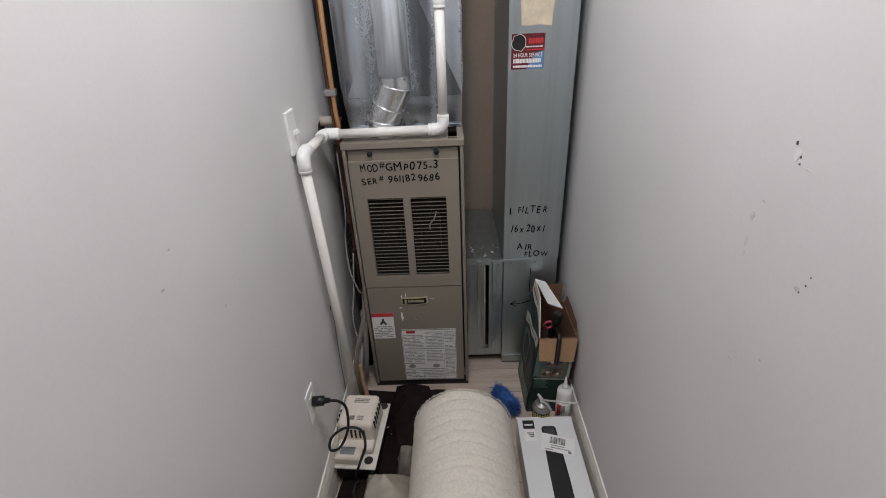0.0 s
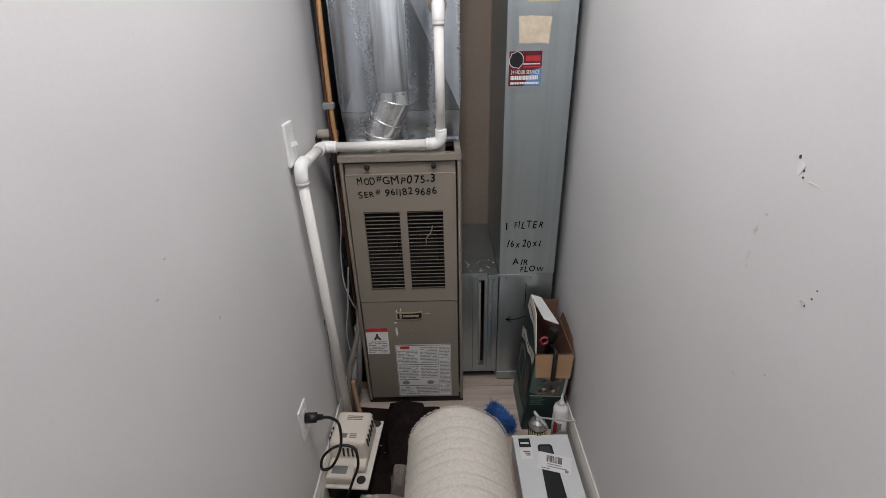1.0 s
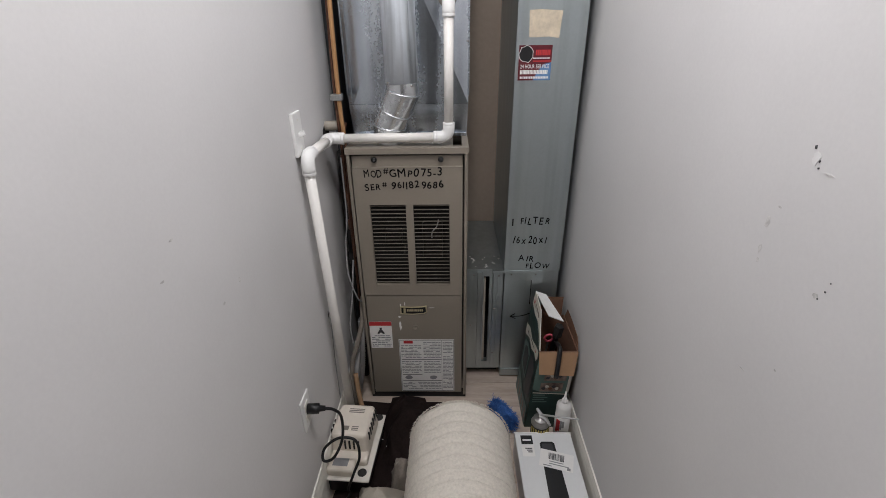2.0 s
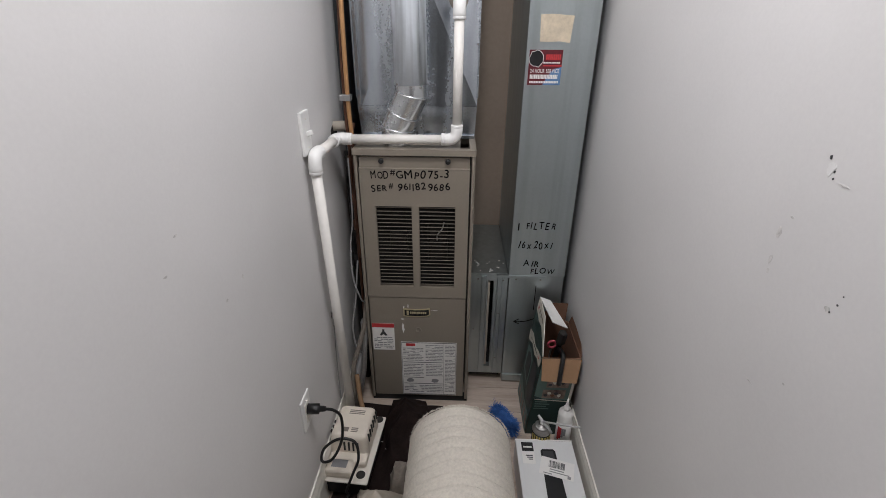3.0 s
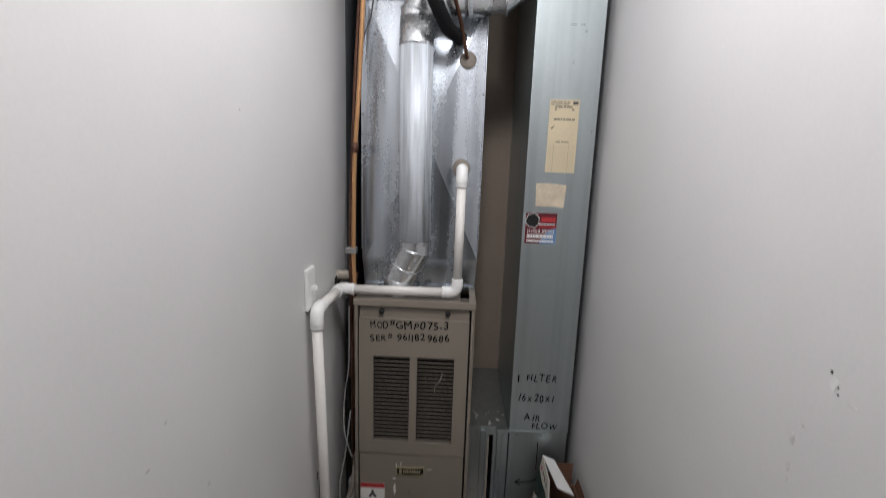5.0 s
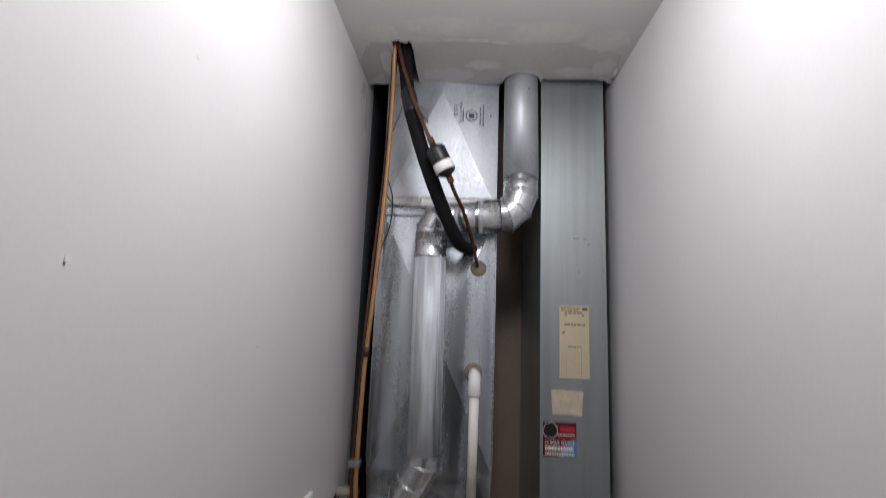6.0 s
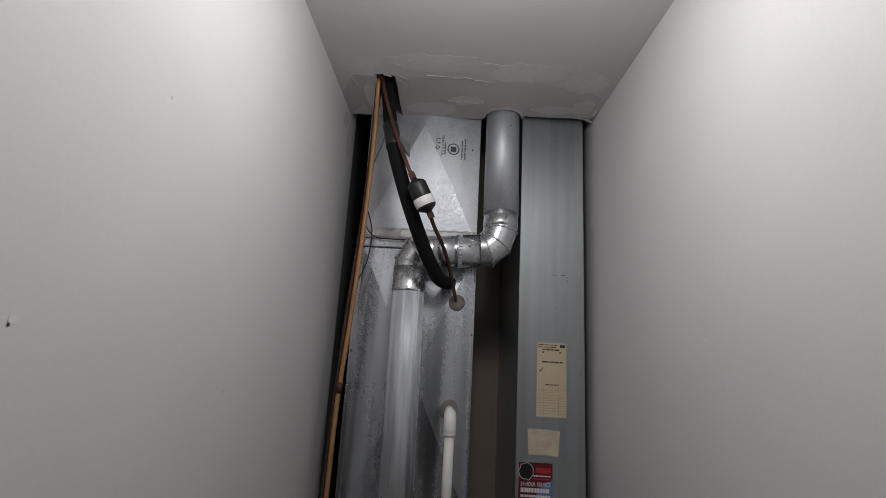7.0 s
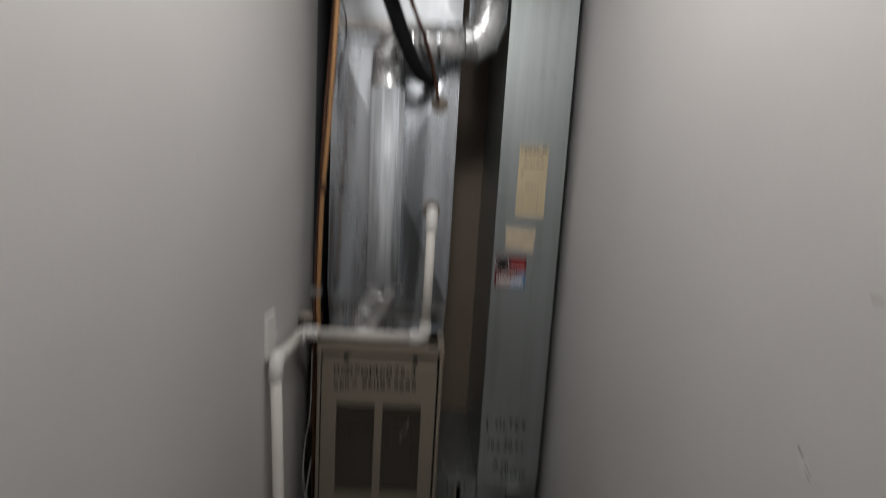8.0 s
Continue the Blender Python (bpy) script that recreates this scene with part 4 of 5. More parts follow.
def elbow(a, c, b, n=7):
    """A fitting that bends from a towards b round the corner c."""
    a, b, c = Vector(a), Vector(b), Vector(c)
    pts = [a] + [(1 - t) ** 2 * a.lerp(c, 0.35) + 2 * t * (1 - t) * c + t * t * b.lerp(c, 0.35) for t in (k / n for k in range(n + 1))] + [b]
    e = part("elbow", tube(pts, PF, 20), M_pvc_fit, drain, "glossy white elbow", True)
    for p, q in ((a, c), (b, c)):
        d = (p - q).normalized()
        part("socket_rim", tube([p - d * 0.008, p - d * 0.007, p, p + d * 0.001], [PF, PF + 0.0004, PF + 0.0004, PF - 0.001], 20), M_pvc_fit, e, "", True)


def pipe(a, b):
    part("pipe_run", tube([a, b], PR, 20), M_pvc, drain, "", True)


Q = [(0.157, PY + 0.01, 1.637), (0.160, 0.035, 1.632), (0.158, 0.032, 1.198), (XP - 0.002, 0.03, 1.199), (XP, -0.245, 1.207), (XP + 0.012, -0.2, 0.16)]
pipe(Q[0], (0.16, 0.06, 1.632))
elbow((0.16, 0.075, 1.633), Q[1], (0.16, 0.034, 1.575))
pipe((0.16, 0.034, 1.58), (0.158, 0.032, 1.24))
elbow((0.158, 0.032, 1.248), Q[2], (0.105, 0.032, 1.198))
pipe((0.11, 0.032, 1.198), (XP + 0.05, 0.03, 1.196))
elbow((XP + 0.052, 0.03, 1.196), Q[3], (XP, -0.022, 1.197))
pipe((XP, -0.02, 1.197), (XP, -0.2, 1.204))
elbow((XP, -0.192, 1.204), Q[4], (XP + 0.0006, -0.244, 1.15))
pipe((XP + 0.0005, -0.2445, 1.155), Q[5])

# ---- refrigerant lines ----
suction = thing("suction_line", (-0.12, -0.05, ZC), "thick black foam-insulated refrigerant line curving into the plenum", "pipe")
part("insulation", tube(spline([(-0.122, -0.03, 2.9), (-0.12, -0.05, 2.76), (-0.098, -0.085, 2.6), (-0.069, -0.12, 2.472), (-0.012, -0.125, 2.3), (0.045, -0.065, 2.165), (0.092, 0.015, 2.085), (0.125, 0.09, 2.075), (0.14, PY + 0.02, 2.09)], 10), 0.0235, 18), M_foam, suction, "", True)
part("tape_wrap", tube(spline([(-0.095, -0.088, 2.58), (-0.083, -0.105, 2.535), (-0.073, -0.116, 2.49)], 5), 0.0265, 18), M_black, suction, "dull black tape wrap", True)
part("tape_tail", quad_sheet((-0.065, -0.13, 2.53), (-0.02, -0.12, 2.50), (-0.018, -0.118, 2.455), (-0.055, -0.13, 2.485), 0.0015), M_black, suction)
liquid = thing("liquid_line", (-0.12, -0.09, ZC), "thin copper refrigerant line with a black filter drier", "pipe")
part("upper_tube", tube(spline([(-0.135, -0.08, 2.9), (-0.134, -0.09, 2.75), (-0.075, -0.13, 2.55), (-0.02, -0.175, 2.41), (0.006, -0.188, 2.355)], 8), 0.0062, 12), M_copper_dk, liquid, "", True)
part("lower_tube", tube(spline([(0.06, -0.172, 2.258), (0.075, -0.13, 2.225), (0.108, -0.045, 2.175), (0.135, 0.04, 2.11), (0.158, 0.12, 2.03), (0.166, PY + 0.02, 2.012)], 8), 0.0062, 12), M_copper_dk, liquid, "", True)
ax0, ax1 = Vector((0.004, -0.188, 2.36)), Vector((0.062, -0.172, 2.252))
drier = part("filter_drier", tube([ax0.lerp(ax1, t) for t in (0.0, 0.06, 0.14, 0.2, 0.8, 0.86, 0.94, 1.0)], [0.009, 0.01, 0.027, 0.031, 0.031, 0.027, 0.01, 0.009], 22), M_black, liquid, "glossy black can with a white paper band", True)
part("paper_band", tube([ax0.lerp(ax1, t) for t in (0.56, 0.565, 0.785, 0.79)], [0.0312, 0.0318, 0.0318, 0.0312], 22), M_label_w, drier, "", True)
part("nut", tube([ax0.lerp(ax1, -0.14), ax0.lerp(ax1, 0.02)], 0.0105, 6), M_copper_dk, liquid)
part("nut", tube([ax0.lerp(ax1, 0.98), ax0.lerp(ax1, 1.12)], 0.0105, 6), M_copper_dk, liquid)

# ---- pipes and wires between furnace and wall ----
cop = thing("copper_pipe", (-0.15, -0.07, ZC), "long orange-brown copper pipe beside the plenum", "pipe")
part("tube_run", tube(spline([(-0.15, -0.05, 2.9), (-0.152, -0.071, 2.76), (-0.163, -0.0, 2.58), (-0.181, 0.06, 2.296), (-0.203, 0.08, 1.934), (-0.220, 0.08, 1.68), (-0.225, 0.08, 1.5), (-0.227, 0.08, 1.3), (-0.224, 0.085, 1.19)], 10), 0.0078, 12), M_copper, cop, "", True)
part("coupling", tube([(-0.2185, 0.08, 1.715), (-0.2205, 0.08, 1.68)], 0.0112, 14), M_copper_dk, cop, "", True)
cop2 = thing("copper_pipe", (-0.24, 0.1, 1.4), "pair of thin tarnished copper pipes in the gap beside the furnace", "pipe")
part("tube_run", tube(spline([(-0.16, -0.06, 2.85), (-0.17, 0.0, 2.6), (-0.2, 0.1, 2.3), (-0.232, 0.13, 1.9), (-0.243, 0.1, 1.4), (-0.24, 0.095, 1.1), (-0.236, 0.09, 0.6), (-0.236, 0.09, 0.25)], 10), 0.006, 10), M_copper_dk, cop2, "", True)
part("tube_run", tube(spline([(-0.224, 0.085, 1.2), (-0.222, 0.07, 1.05), (-0.23, 0.07, 0.9), (-0.226, 0.08, 0.7)], 8), 0.0065, 10), M_copper_dk, cop2, "", True)
part("clamp", box(-0.255, -0.215, 0.068, 0.098, 1.318, 1.34, 0.003), M_conduit, cop2)
for z in (1.1, 0.95, 0.84):
    part("joint", tube([(-0.238, 0.094, z - 0.02), (-0.238, 0.094, z + 0.02)], 0.012, 10), M_copper_dk, cop2, "", True)
gas = thing("gas_pipe", (-0.255, 0.16, 0.0), "black iron gas pipe in the gap beside the furnace", "pipe")
part("pipe_run", tube([(-0.262, 0.16, 0.0), (-0.262, 0.16, 1.12)], 0.0145, 14), M_iron, gas, "", True)
part("fitting", tube([(-0.262, 0.16, 0.62), (-0.262, 0.16, 0.68)], 0.02, 14), M_iron, gas, "", True)
part("branch", tube([(-0.262, 0.16, 0.65), (FX0 + 0.002, 0.16, 0.65)], 0.0145, 14), M_iron, gas, "", True)
stub = thing("wall_stub", (XL, 0.11, 1.21), "broken pale pipe stub sticking out of the wall", "pipe")
part("pipe_run", tube([(XL - 0.02, 0.12, 1.222), (XL + 0.05, 0.125, 1.224)], 0.018, 16), M_canvas, stub, "", True)
part("insulation", tube([(XL + 0.045, 0.125, 1.224), (XL + 0.075, 0.13, 1.218)], [0.018, 0.014], 12), M_copper_dk, stub, "", True)
w = thing("thermostat_wire", (-0.2, 0.13, 2.2), "thin dark loose control wires hanging beside the plenum", "wire")
part("strand", tube(spline([(-0.15, -0.02, 2.8), (-0.172, 0.05, 2.55), (-0.2, 0.12, 2.42), (-0.195, 0.12, 2.3), (-0.16, 0.14, 2.245), (-0.09, 0.14, 2.235), (-0.02, 0.15, 2.24)], 8), 0.0025, 6), M_black, w, "", True)
part("strand", tube(spline([(-0.19, 0.12, 2.35), (-0.165, 0.13, 2.26), (-0.172, 0.13, 2.15), (-0.2, 0.12, 2.06), (-0.215, 0.12, 1.95)], 8), 0.0025, 6), M_black, w, "", True)
part("strand", tube(spline([(-0.13, -0.06, 2.74), (-0.118, -0.04, 2.62), (-0.13, 0.0, 2.56), (-0.18, 0.08, 2.48), (-0.2, 0.1, 2.36), (-0.205, 0.12, 2.2)], 8), 0.0028, 6), M_wire, w, "", True)
w2 = thing("furnace_wire", (-0.25, 0.03, 0.5), "thin grey wires looping down beside the furnace", "wire")
part("strand", tube(spline([(-0.24, 0.06, 1.12), (-0.238, 0.04, 0.9), (-0.252, 0.03, 0.78), (-0.248, 0.0, 0.66), (-0.222, -0.01, 0.56), (-0.214, 0.02, 0.52)], 8), 0.003, 6), M_wire, w2, "", True)
part("strand", tube(spline([(-0.235, 0.05, 0.7), (-0.245, 0.0, 0.55), (-0.262, -0.02, 0.42), (-0.25, -0.02, 0.3), (-0.222, 0.02, 0.26)], 8), 0.0035, 6), M_wire, w2, "", True)
cond = thing("flex_conduit", (-0.24, 0.0, 0.0), "grey ribbed flexible metal conduit beside the furnace", "conduit")
cp = spline([(-0.219, 0.02, 0.4), (-0.223, -0.005, 0.32), (-0.232, -0.02, 0.2), (-0.25, -0.02, 0.1), (-0.268, 0.02, 0.03)], 22)
part("sheath", tube(cp, [0.0105 if k % 2 else 0.0125 for k in range(len(cp))], 12), M_conduit, cond, "", True)
part("connector", box(-0.236, -0.208, 0.005, 0.035, 0.39, 0.43, 0.004), M_conduit, cond)
gt = thing("grey_hose", (-0.24, 0.0, 0.2), "dull grey-brown hose beside the furnace", "hose")
part("tube_run", tube(spline([(-0.214, 0.06, 0.52), (-0.219, 0.01, 0.42), (-0.245, -0.02, 0.32), (-0.27, -0.04, 0.23), (-0.275, -0.06, 0.1), (-0.27, -0.05, 0.012)], 8), 0.0105, 12), M_putty, gt, "", True)
part("tube_run", tube(spline([(-0.222, 0.05, 0.36), (-0.24, 0.01, 0.27), (-0.262, -0.01, 0.17), (-0.27, 0.0, 0.012)], 8), 0.012, 12), M_clear_pl, gt, "pale plastic tube", True)
hc = thing("hanging_cable", (XL, -0.18, 0.3), "thin dark cable hanging out of the wall behind a drain pipe", "cable")
part("strand", tube(spline([(XL - 0.002, -0.172, 0.6), (XL + 0.008, -0.172, 0.585), (XL + 0.007, -0.178, 0.5), (XL + 0.006, -0.19, 0.36), (XL + 0.008, -0.2, 0.2)], 8), 0.0022, 8), M_wire, hc, "", True)
brn = thing("brown_tube", (-0.235, -0.12, 0.0), "short brown rubber tube by the drain pump", "tube")
part("tube_run", tube(spline([(-0.255, -0.06, 0.2), (-0.235, -0.11, 0.1), (-0.205, -0.16, 0.03), (-0.19, -0.18, 0.016)], 6), 0.01, 10), M_wood, brn, "", True)


# ---- wall plates ----
def wall_plate(name, y, z, label, category, tall=0.06, deep=0.0065):
    t = thing(name, (XL, y, z), label, category)
    part("plate", moved(box(0, deep, -0.036, 0.036, -tall, tall, 0.003), Matrix.Translation((XL, y, z))), M_pvc_fit, t)
    for dz in (-0.042, 0.042):
        part("screw", moved(lathe([(0.0035, 0), (0.003, 0.0015)], 8), pose(XL + deep - 0.0003, y, z + dz, 0, 90, 0)), M_base, t)
    return t


sw = wall_plate("light_switch", -0.215, 1.266, "painted-over white toggle switch plate on the wall", "switch", 0.064, 0.011)
part("toggle", moved(box(0.004, 0.024, -0.005, 0.005, -0.007, 0.007, 0.002), Matrix.Translation((XL + 0.005, -0.215, 1.262)) @ pose(0, 0, 0, 0, -20, 0)), M_pvc_fit, sw)
ot = wall_plate("power_outlet", -0.53, 0.47, "white duplex outlet plate low on the wall", "outlet")
for dz in (-0.021, 0.021):
    part("socket", moved(box(0.004, 0.0085, -0.017, 0.017, -0.014, 0.014, 0.002), Matrix.Translation((XL, -0.53, 0.47 + dz))), M_base, ot)

# ---- condensate pump ----
PU = Matrix.Translation((-0.208, -0.345, 0.0)) @ pose(0, 0, 0, 0, 0, -4)
pump = thing("condensate_pump", (-0.208, -0.345, 0), "cream plastic condensate pump standing on a dark blanket", "pump")
Z0 = 0.022


def pumpbox(name, x0, x1, y0, y1, z0, z1, bev, mat, parent=None, label=""):
    return part(name, moved(box(x0, x1, y0, y1, z0, z1, bev, 3), PU), mat, parent or pump, label, False)


tank = pumpbox("tank", -0.072, 0.076, -0.148, 0.139, Z0, 0.098, 0.014, M_black, label="black plastic tank")
pumpbox("tank_lid", -0.082, 0.087, -0.16, 0.15, 0.098, 0.106, 0.0038, M_pump_wh)
hood = bmesh.new()
hb = [(-0.08, -0.064), (0.07, -0.064), (0.07, 0.105), (-0.08, 0.105)]
ht = [(-0.073, -0.056), (0.064, -0.056), (0.064, 0.098), (-0.073, 0.098)]
va = [hood.verts.new((x, y, 0.106)) for x, y in hb]
vb = [hood.verts.new((x, y, 0.215)) for x, y in ht]
hood.faces.new(va[::-1])
hood.faces.new(vb)
for k in range(4):
    hood.faces.new((va[k], va[(k + 1) % 4], vb[(k + 1) % 4], vb[k]))
bmesh.ops.bevel(hood, geom=list(hood.edges), offset=0.019, segments=4, affect="EDGES", profile=0.5)
hd = part("motor_cover", moved(hood, PU), M_pump, pump)
pumpbox("switch_cover", -0.07, 0.03, -0.148, -0.06, 0.106, 0.142, 0.010, M_pump)
pumpbox("switch_cover", -0.07, 0.068, -0.1, -0.05, 0.106, 0.138, 0.010, M_pump)
for k in range(4):
    pumpbox("vent_slot", -0.022 + k * 0.0165, -0.0155 + k * 0.0165, -0.0632, -0.055, 0.148, 0.188, 0.001, M_slot, hd)
for k in range(6):
    pumpbox("vent_slot", 0.062, 0.0688, -0.035 + k * 0.022, -0.027 + k * 0.022, 0.17, 0.205, 0.001, M_slot, hd)
for k in range(3):
    pumpbox("vent_slot", -0.079, -0.073, -0.03 + k * 0.022, -0.022 + k * 0.022, 0.17, 0.205, 0.001, M_slot, hd)
for (x, y, z0) in ((0.055, -0.125, 0.106), (0.062, 0.132, 0.106)):
    part("inlet_hole", moved(lathe([(0.0165, 0), (0.0165, 0.002), (0.013, 0.002), (0.013, 0.0008)], 20, (x, y, z0)), PU), M_slot, tank)
pb = bmesh.new()
for k in range(3):
    box(-0.03, 0.03, 0.05 + k * 0.008, 0.054 + k * 0.008, 0.2148, 0.2156, bm=pb)
box(-0.03, -0.01, -0.035, -0.015, 0.2148, 0.2156, bm=pb)
for k in range(3):
    box(0.0, 0.025, -0.035 + k * 0.008, -0.031 + k * 0.008, 0.2148, 0.2156, bm=pb)
tagged(part("embossed_print", moved(pb, PU), M_putty, hd), kind="stuff")
pl = part("rating_label", moved(box(-0.05, 0.005, -0.13, -0.098, 0.1415, 0.1428), PU), M_label_gr, pump)
cordp = [(-0.205, -0.508, 0.05), (-0.2, -0.53, 0.10), (-0.175, -0.52, 0.17), (-0.155, -0.50, 0.225), (-0.17, -0.475, 0.275), (-0.225, -0.475, 0.285), (-0.27, -0.5, 0.265), (-0.272, -0.525, 0.235), (-0.235, -0.525, 0.25), (-0.205, -0.5, 0.31), (-0.2, -0.49, 0.40), (-0.215, -0.51, 0.455), (-0.245, -0.525, 0.475)]
cord = part("power_cord", tube(spline(cordp, 8), 0.0048, 10), M_black, pump, "coiled black power cord plugged into the wall", True)
part("plug", tube([(-0.235, -0.522, 0.473), (-0.252, -0.526, 0.476), (-0.254, -0.526, 0.476), (XL + 0.009, -0.53, 0.478)], [0.008, 0.010, 0.0165, 0.0165], 14), M_black, cord, "", True)
tail = part("power_cord", tube(spline([(-0.2, -0.505, 0.05), (-0.215, -0.54, 0.03), (-0.2, -0.58, 0.03), (-0.16, -0.6, 0.03)], 6), 0.0048, 10), M_black, pump, "", True)


# ---- soft things on the floor ----
def crumpled(name, x0, x1, y0, y1, zbase, height, nx, ny, seed, edge=0.05, dome=0.0, sharp=1.0, freq=7.0):
    """A sheet of cloth with folds, wavy in outline, that lies down to the floor at its edges."""
    bm = bmesh.new()
    off = Vector((seed * 3.7, seed * 1.3, seed))
    g = []
    for i in range(nx + 1):
        row = []
        for j in range(ny + 1):
            u, v = i / nx, j / ny
            p = Vector((x0 + (x1 - x0) * u, y0 + (y1 - y0) * v, 0))
            wob = edge * noise.noise(p * 5 + off)
            e = min(u, 1 - u, v, 1 - v)
            fall = min(1, e / 0.18)
            f = 1 - abs(noise.noise(Vector((p.x * freq, p.y * freq * 0.8, 0)) + off)) * 1.6
            f2 = 1 - abs(noise.noise(Vector((p.x * freq * 2.3, p.y * freq * 2.1, 3)) + off)) * 1.6
            z = zbase + fall * (height * max(0, f) ** sharp + 0.35 * height * max(0, f2)) + dome * math.sin(math.pi * u) * math.sin(math.pi * v)
            row.append(bm.verts.new((p.x + wob * (abs(u - 0.5) * 2), p.y + wob * (abs(v - 0.5) * 2), z)))
        g.append(row)
    for i in range(nx):
        for j in range(ny):
            bm.faces.new((g[i][j], g[i + 1][j], g[i + 1][j + 1], g[i][j + 1]))
    bot = [[bm.verts.new((v.co.x, v.co.y, 0.0005)) for v in (r[0], r[-1])] for r in g]
    for i in range(nx):
        bm.faces.new((g[i][0], g[i + 1][0], bot[i + 1][0], bot[i][0]))
        bm.faces.new((g[i][ny], g[i + 1][ny], bot[i + 1][1], bot[i][1]))
    return part(name, bm, None or M_blanket, None, "", True)


bl = crumpled("dark_blanket", XL + 0.02, 0.12, -1.2, -0.03, 0.004, 0.017, 70, 150, 2, 0.03, 0.0, 1.2, 8)
tagged(bl, "crumpled dark brown fleece blanket spread on the floor", "blanket")
bl2 = crumpled("dark_blanket", -0.12, 0.04, -0.36, -0.02, 0.012, 0.05, 40, 60, 5, 0.05, 0.03, 1.5, 9)
tagged(bl2, "bunched end of a dark brown fleece blanket", "blanket")
cv = crumpled("drop_cloth", -0.19, 0.035, -1.0, -0.46, 0.02, 0.055, 60, 90, 9, 0.06, 0.14, 1.3, 7)
cv.data.materials[0] = M_canvas
tagged(cv, "crumpled beige canvas drop cloth heaped beside a rolled rug", "cloth")
rag = crumpled("grey_rag", -0.07, 0.03, -0.5, -0.4, 0.02, 0.05, 24, 24, 12, 0.04, 0.07, 1.3, 14)
rag.data.materials[0] = M_putty
tagged(rag, "small crumpled grey rag against the rug", "cloth")
for k in range(9):
    rnd = random.Random(70 + k)
    x, y = rnd.uniform(-0.13, -0.02), rnd.uniform(-0.48, -0.12)
    part("lint", plate(ragged(x, y, 0.005, 0.0015, 500 + k, 8, 0.9), lambda u, v, d: (u, v, 0.035 + d), 0.0012), M_label_w, bl)

# rolled rug: a wound sheet with woven ribs
RUGX, RUGZ, RUGR, RY0, RY1 = 0.193, 0.184, 0.18, -1.5, -0.385
rug = thing("rolled_rug", (RUGX, -0.9, 0), "rolled-up cream wool rug with woven ribs and frayed edge", "rug")
bm = bmesh.new()
NU, NV = 96, 330
g = []
for j in range(NV + 1):
    y = RY0 + (RY1 - RY0) * j / NV
    row = []
    for i in range(NU + 1):
        a = math.radians(-110) + 2 * math.pi * 1.04 * i / NU
        t = (y * 23.0) % 1.0
        rib = 0.0085 * (abs(math.sin(math.pi * t)) ** 0.42) - 0.0014 * (0.46 < t < 0.54)
        wav = 0.004 * noise.noise(Vector((math.cos(a) * 2.2, math.sin(a) * 2.2, y * 3)))
        nub = 0.0019 * noise.noise(Vector((math.cos(a) * 26, math.sin(a) * 26, y * 150)))
        ends = -0.006 * max(0, 1 - (RY1 - y) / 0.02) ** 2
        r = RUGR - 0.014 + 0.012 * i / NU + rib + wav + nub + ends
        row.append(bm.verts.new((RUGX + r * math.cos(a), y + 0.004 * math.sin(5 * a) + 0.01 * math.sin(a), RUGZ + r * math.sin(a))))
    g.append(row)
for j in range(NV):
    for i in range(NU):
        bm.faces.new((g[j][i], g[j][i + 1], g[j + 1][i + 1], g[j + 1][i]))
part("outer_wrap", bm, M_rug, rug, "", True)
# dark dashes along the groove bottoms, painted shade between the ribs
ds = bmesh.new()
rnd = random.Random(21)
for k in range(math.ceil(RY0 * 23), math.floor(RY1 * 23) + 1):
    for half in (0.0,):
        yy = (k + half) / 23.0
        if not RY0 + 0.02 < yy < RY1 - 0.02:
            continue
        a = 0.0
        while a < math.pi:
            w = rnd.uniform(0.02, 0.05)
            if rnd.random() > (0.15 if half == 0 else 0.55):
                r = RUGR - 0.0075 + (0.0065 if half else 0.0) + 0.004 * noise.noise(Vector((math.cos(a) * 2.2, math.sin(a) * 2.2, yy * 3)))
                pts = [(RUGX + r * math.cos(q), yy + 0.004 * math.sin(5 * q) + 0.01 * math.sin(q) + rnd.uniform(-0.0008, 0.0008), RUGZ + r * math.sin(q)) for q in (a, a + w * 0.5, a + w)]
                tube(pts, 0.0012 if half == 0 else 0.0008, 4, bm=ds)
            a += w + rnd.uniform(0.008, 0.02)
tagged(part("groove_shade_dashes", ds, M_groove_shade, rug), kind="stuff")
sp = bmesh.new()
ring = []
for k in range(168):
    a = 2 * math.pi * k / 46
    r = 0.03 + 0.0312 * a / (2 * math.pi)
    ring.append([sp.verts.new((RUGX + q * math.cos(a), y, RUGZ + q * math.sin(a))) for q, y in ((r, RY0 + 0.01), (r, RY1 - 0.008), (r + 0.024, RY1 - 0.008), (r + 0.024, RY0 + 0.01))])
for a, b in zip(ring, ring[1:]):
    for k in range(4):
        sp.faces.new((a[k], a[(k + 1) % 4], b[(k + 1) % 4], b[k]))
part("inner_wrap", sp, M_rug, rug)
fr = bmesh.new()
rnd = random.Random(11)
for k in range(900):
    a = rnd.uniform(-0.5, math.pi + 0.5)
    p = Vector((RUGX + RUGR * math.cos(a), RY1 - 0.008 + 0.01 * math.sin(a), RUGZ + RUGR * math.sin(a)))
    d = Vector((math.cos(a) * rnd.uniform(-0.2, 0.9) + rnd.uniform(-0.6, 0.6), rnd.uniform(-0.3, 1), math.sin(a) * rnd.uniform(-0.2, 0.8) + rnd.uniform(-0.4, 0.4))).normalized()
    L = rnd.uniform(0.002, 0.0085)
    tube([p, p + d * L * 0.6, p + d * L + Vector((0, 0, -0.002))], [0.0009, 0.0007, 0.0003], 4, bm=fr)
tagged(part("frayed_edge", fr, M_rug, rug), kind="stuff")

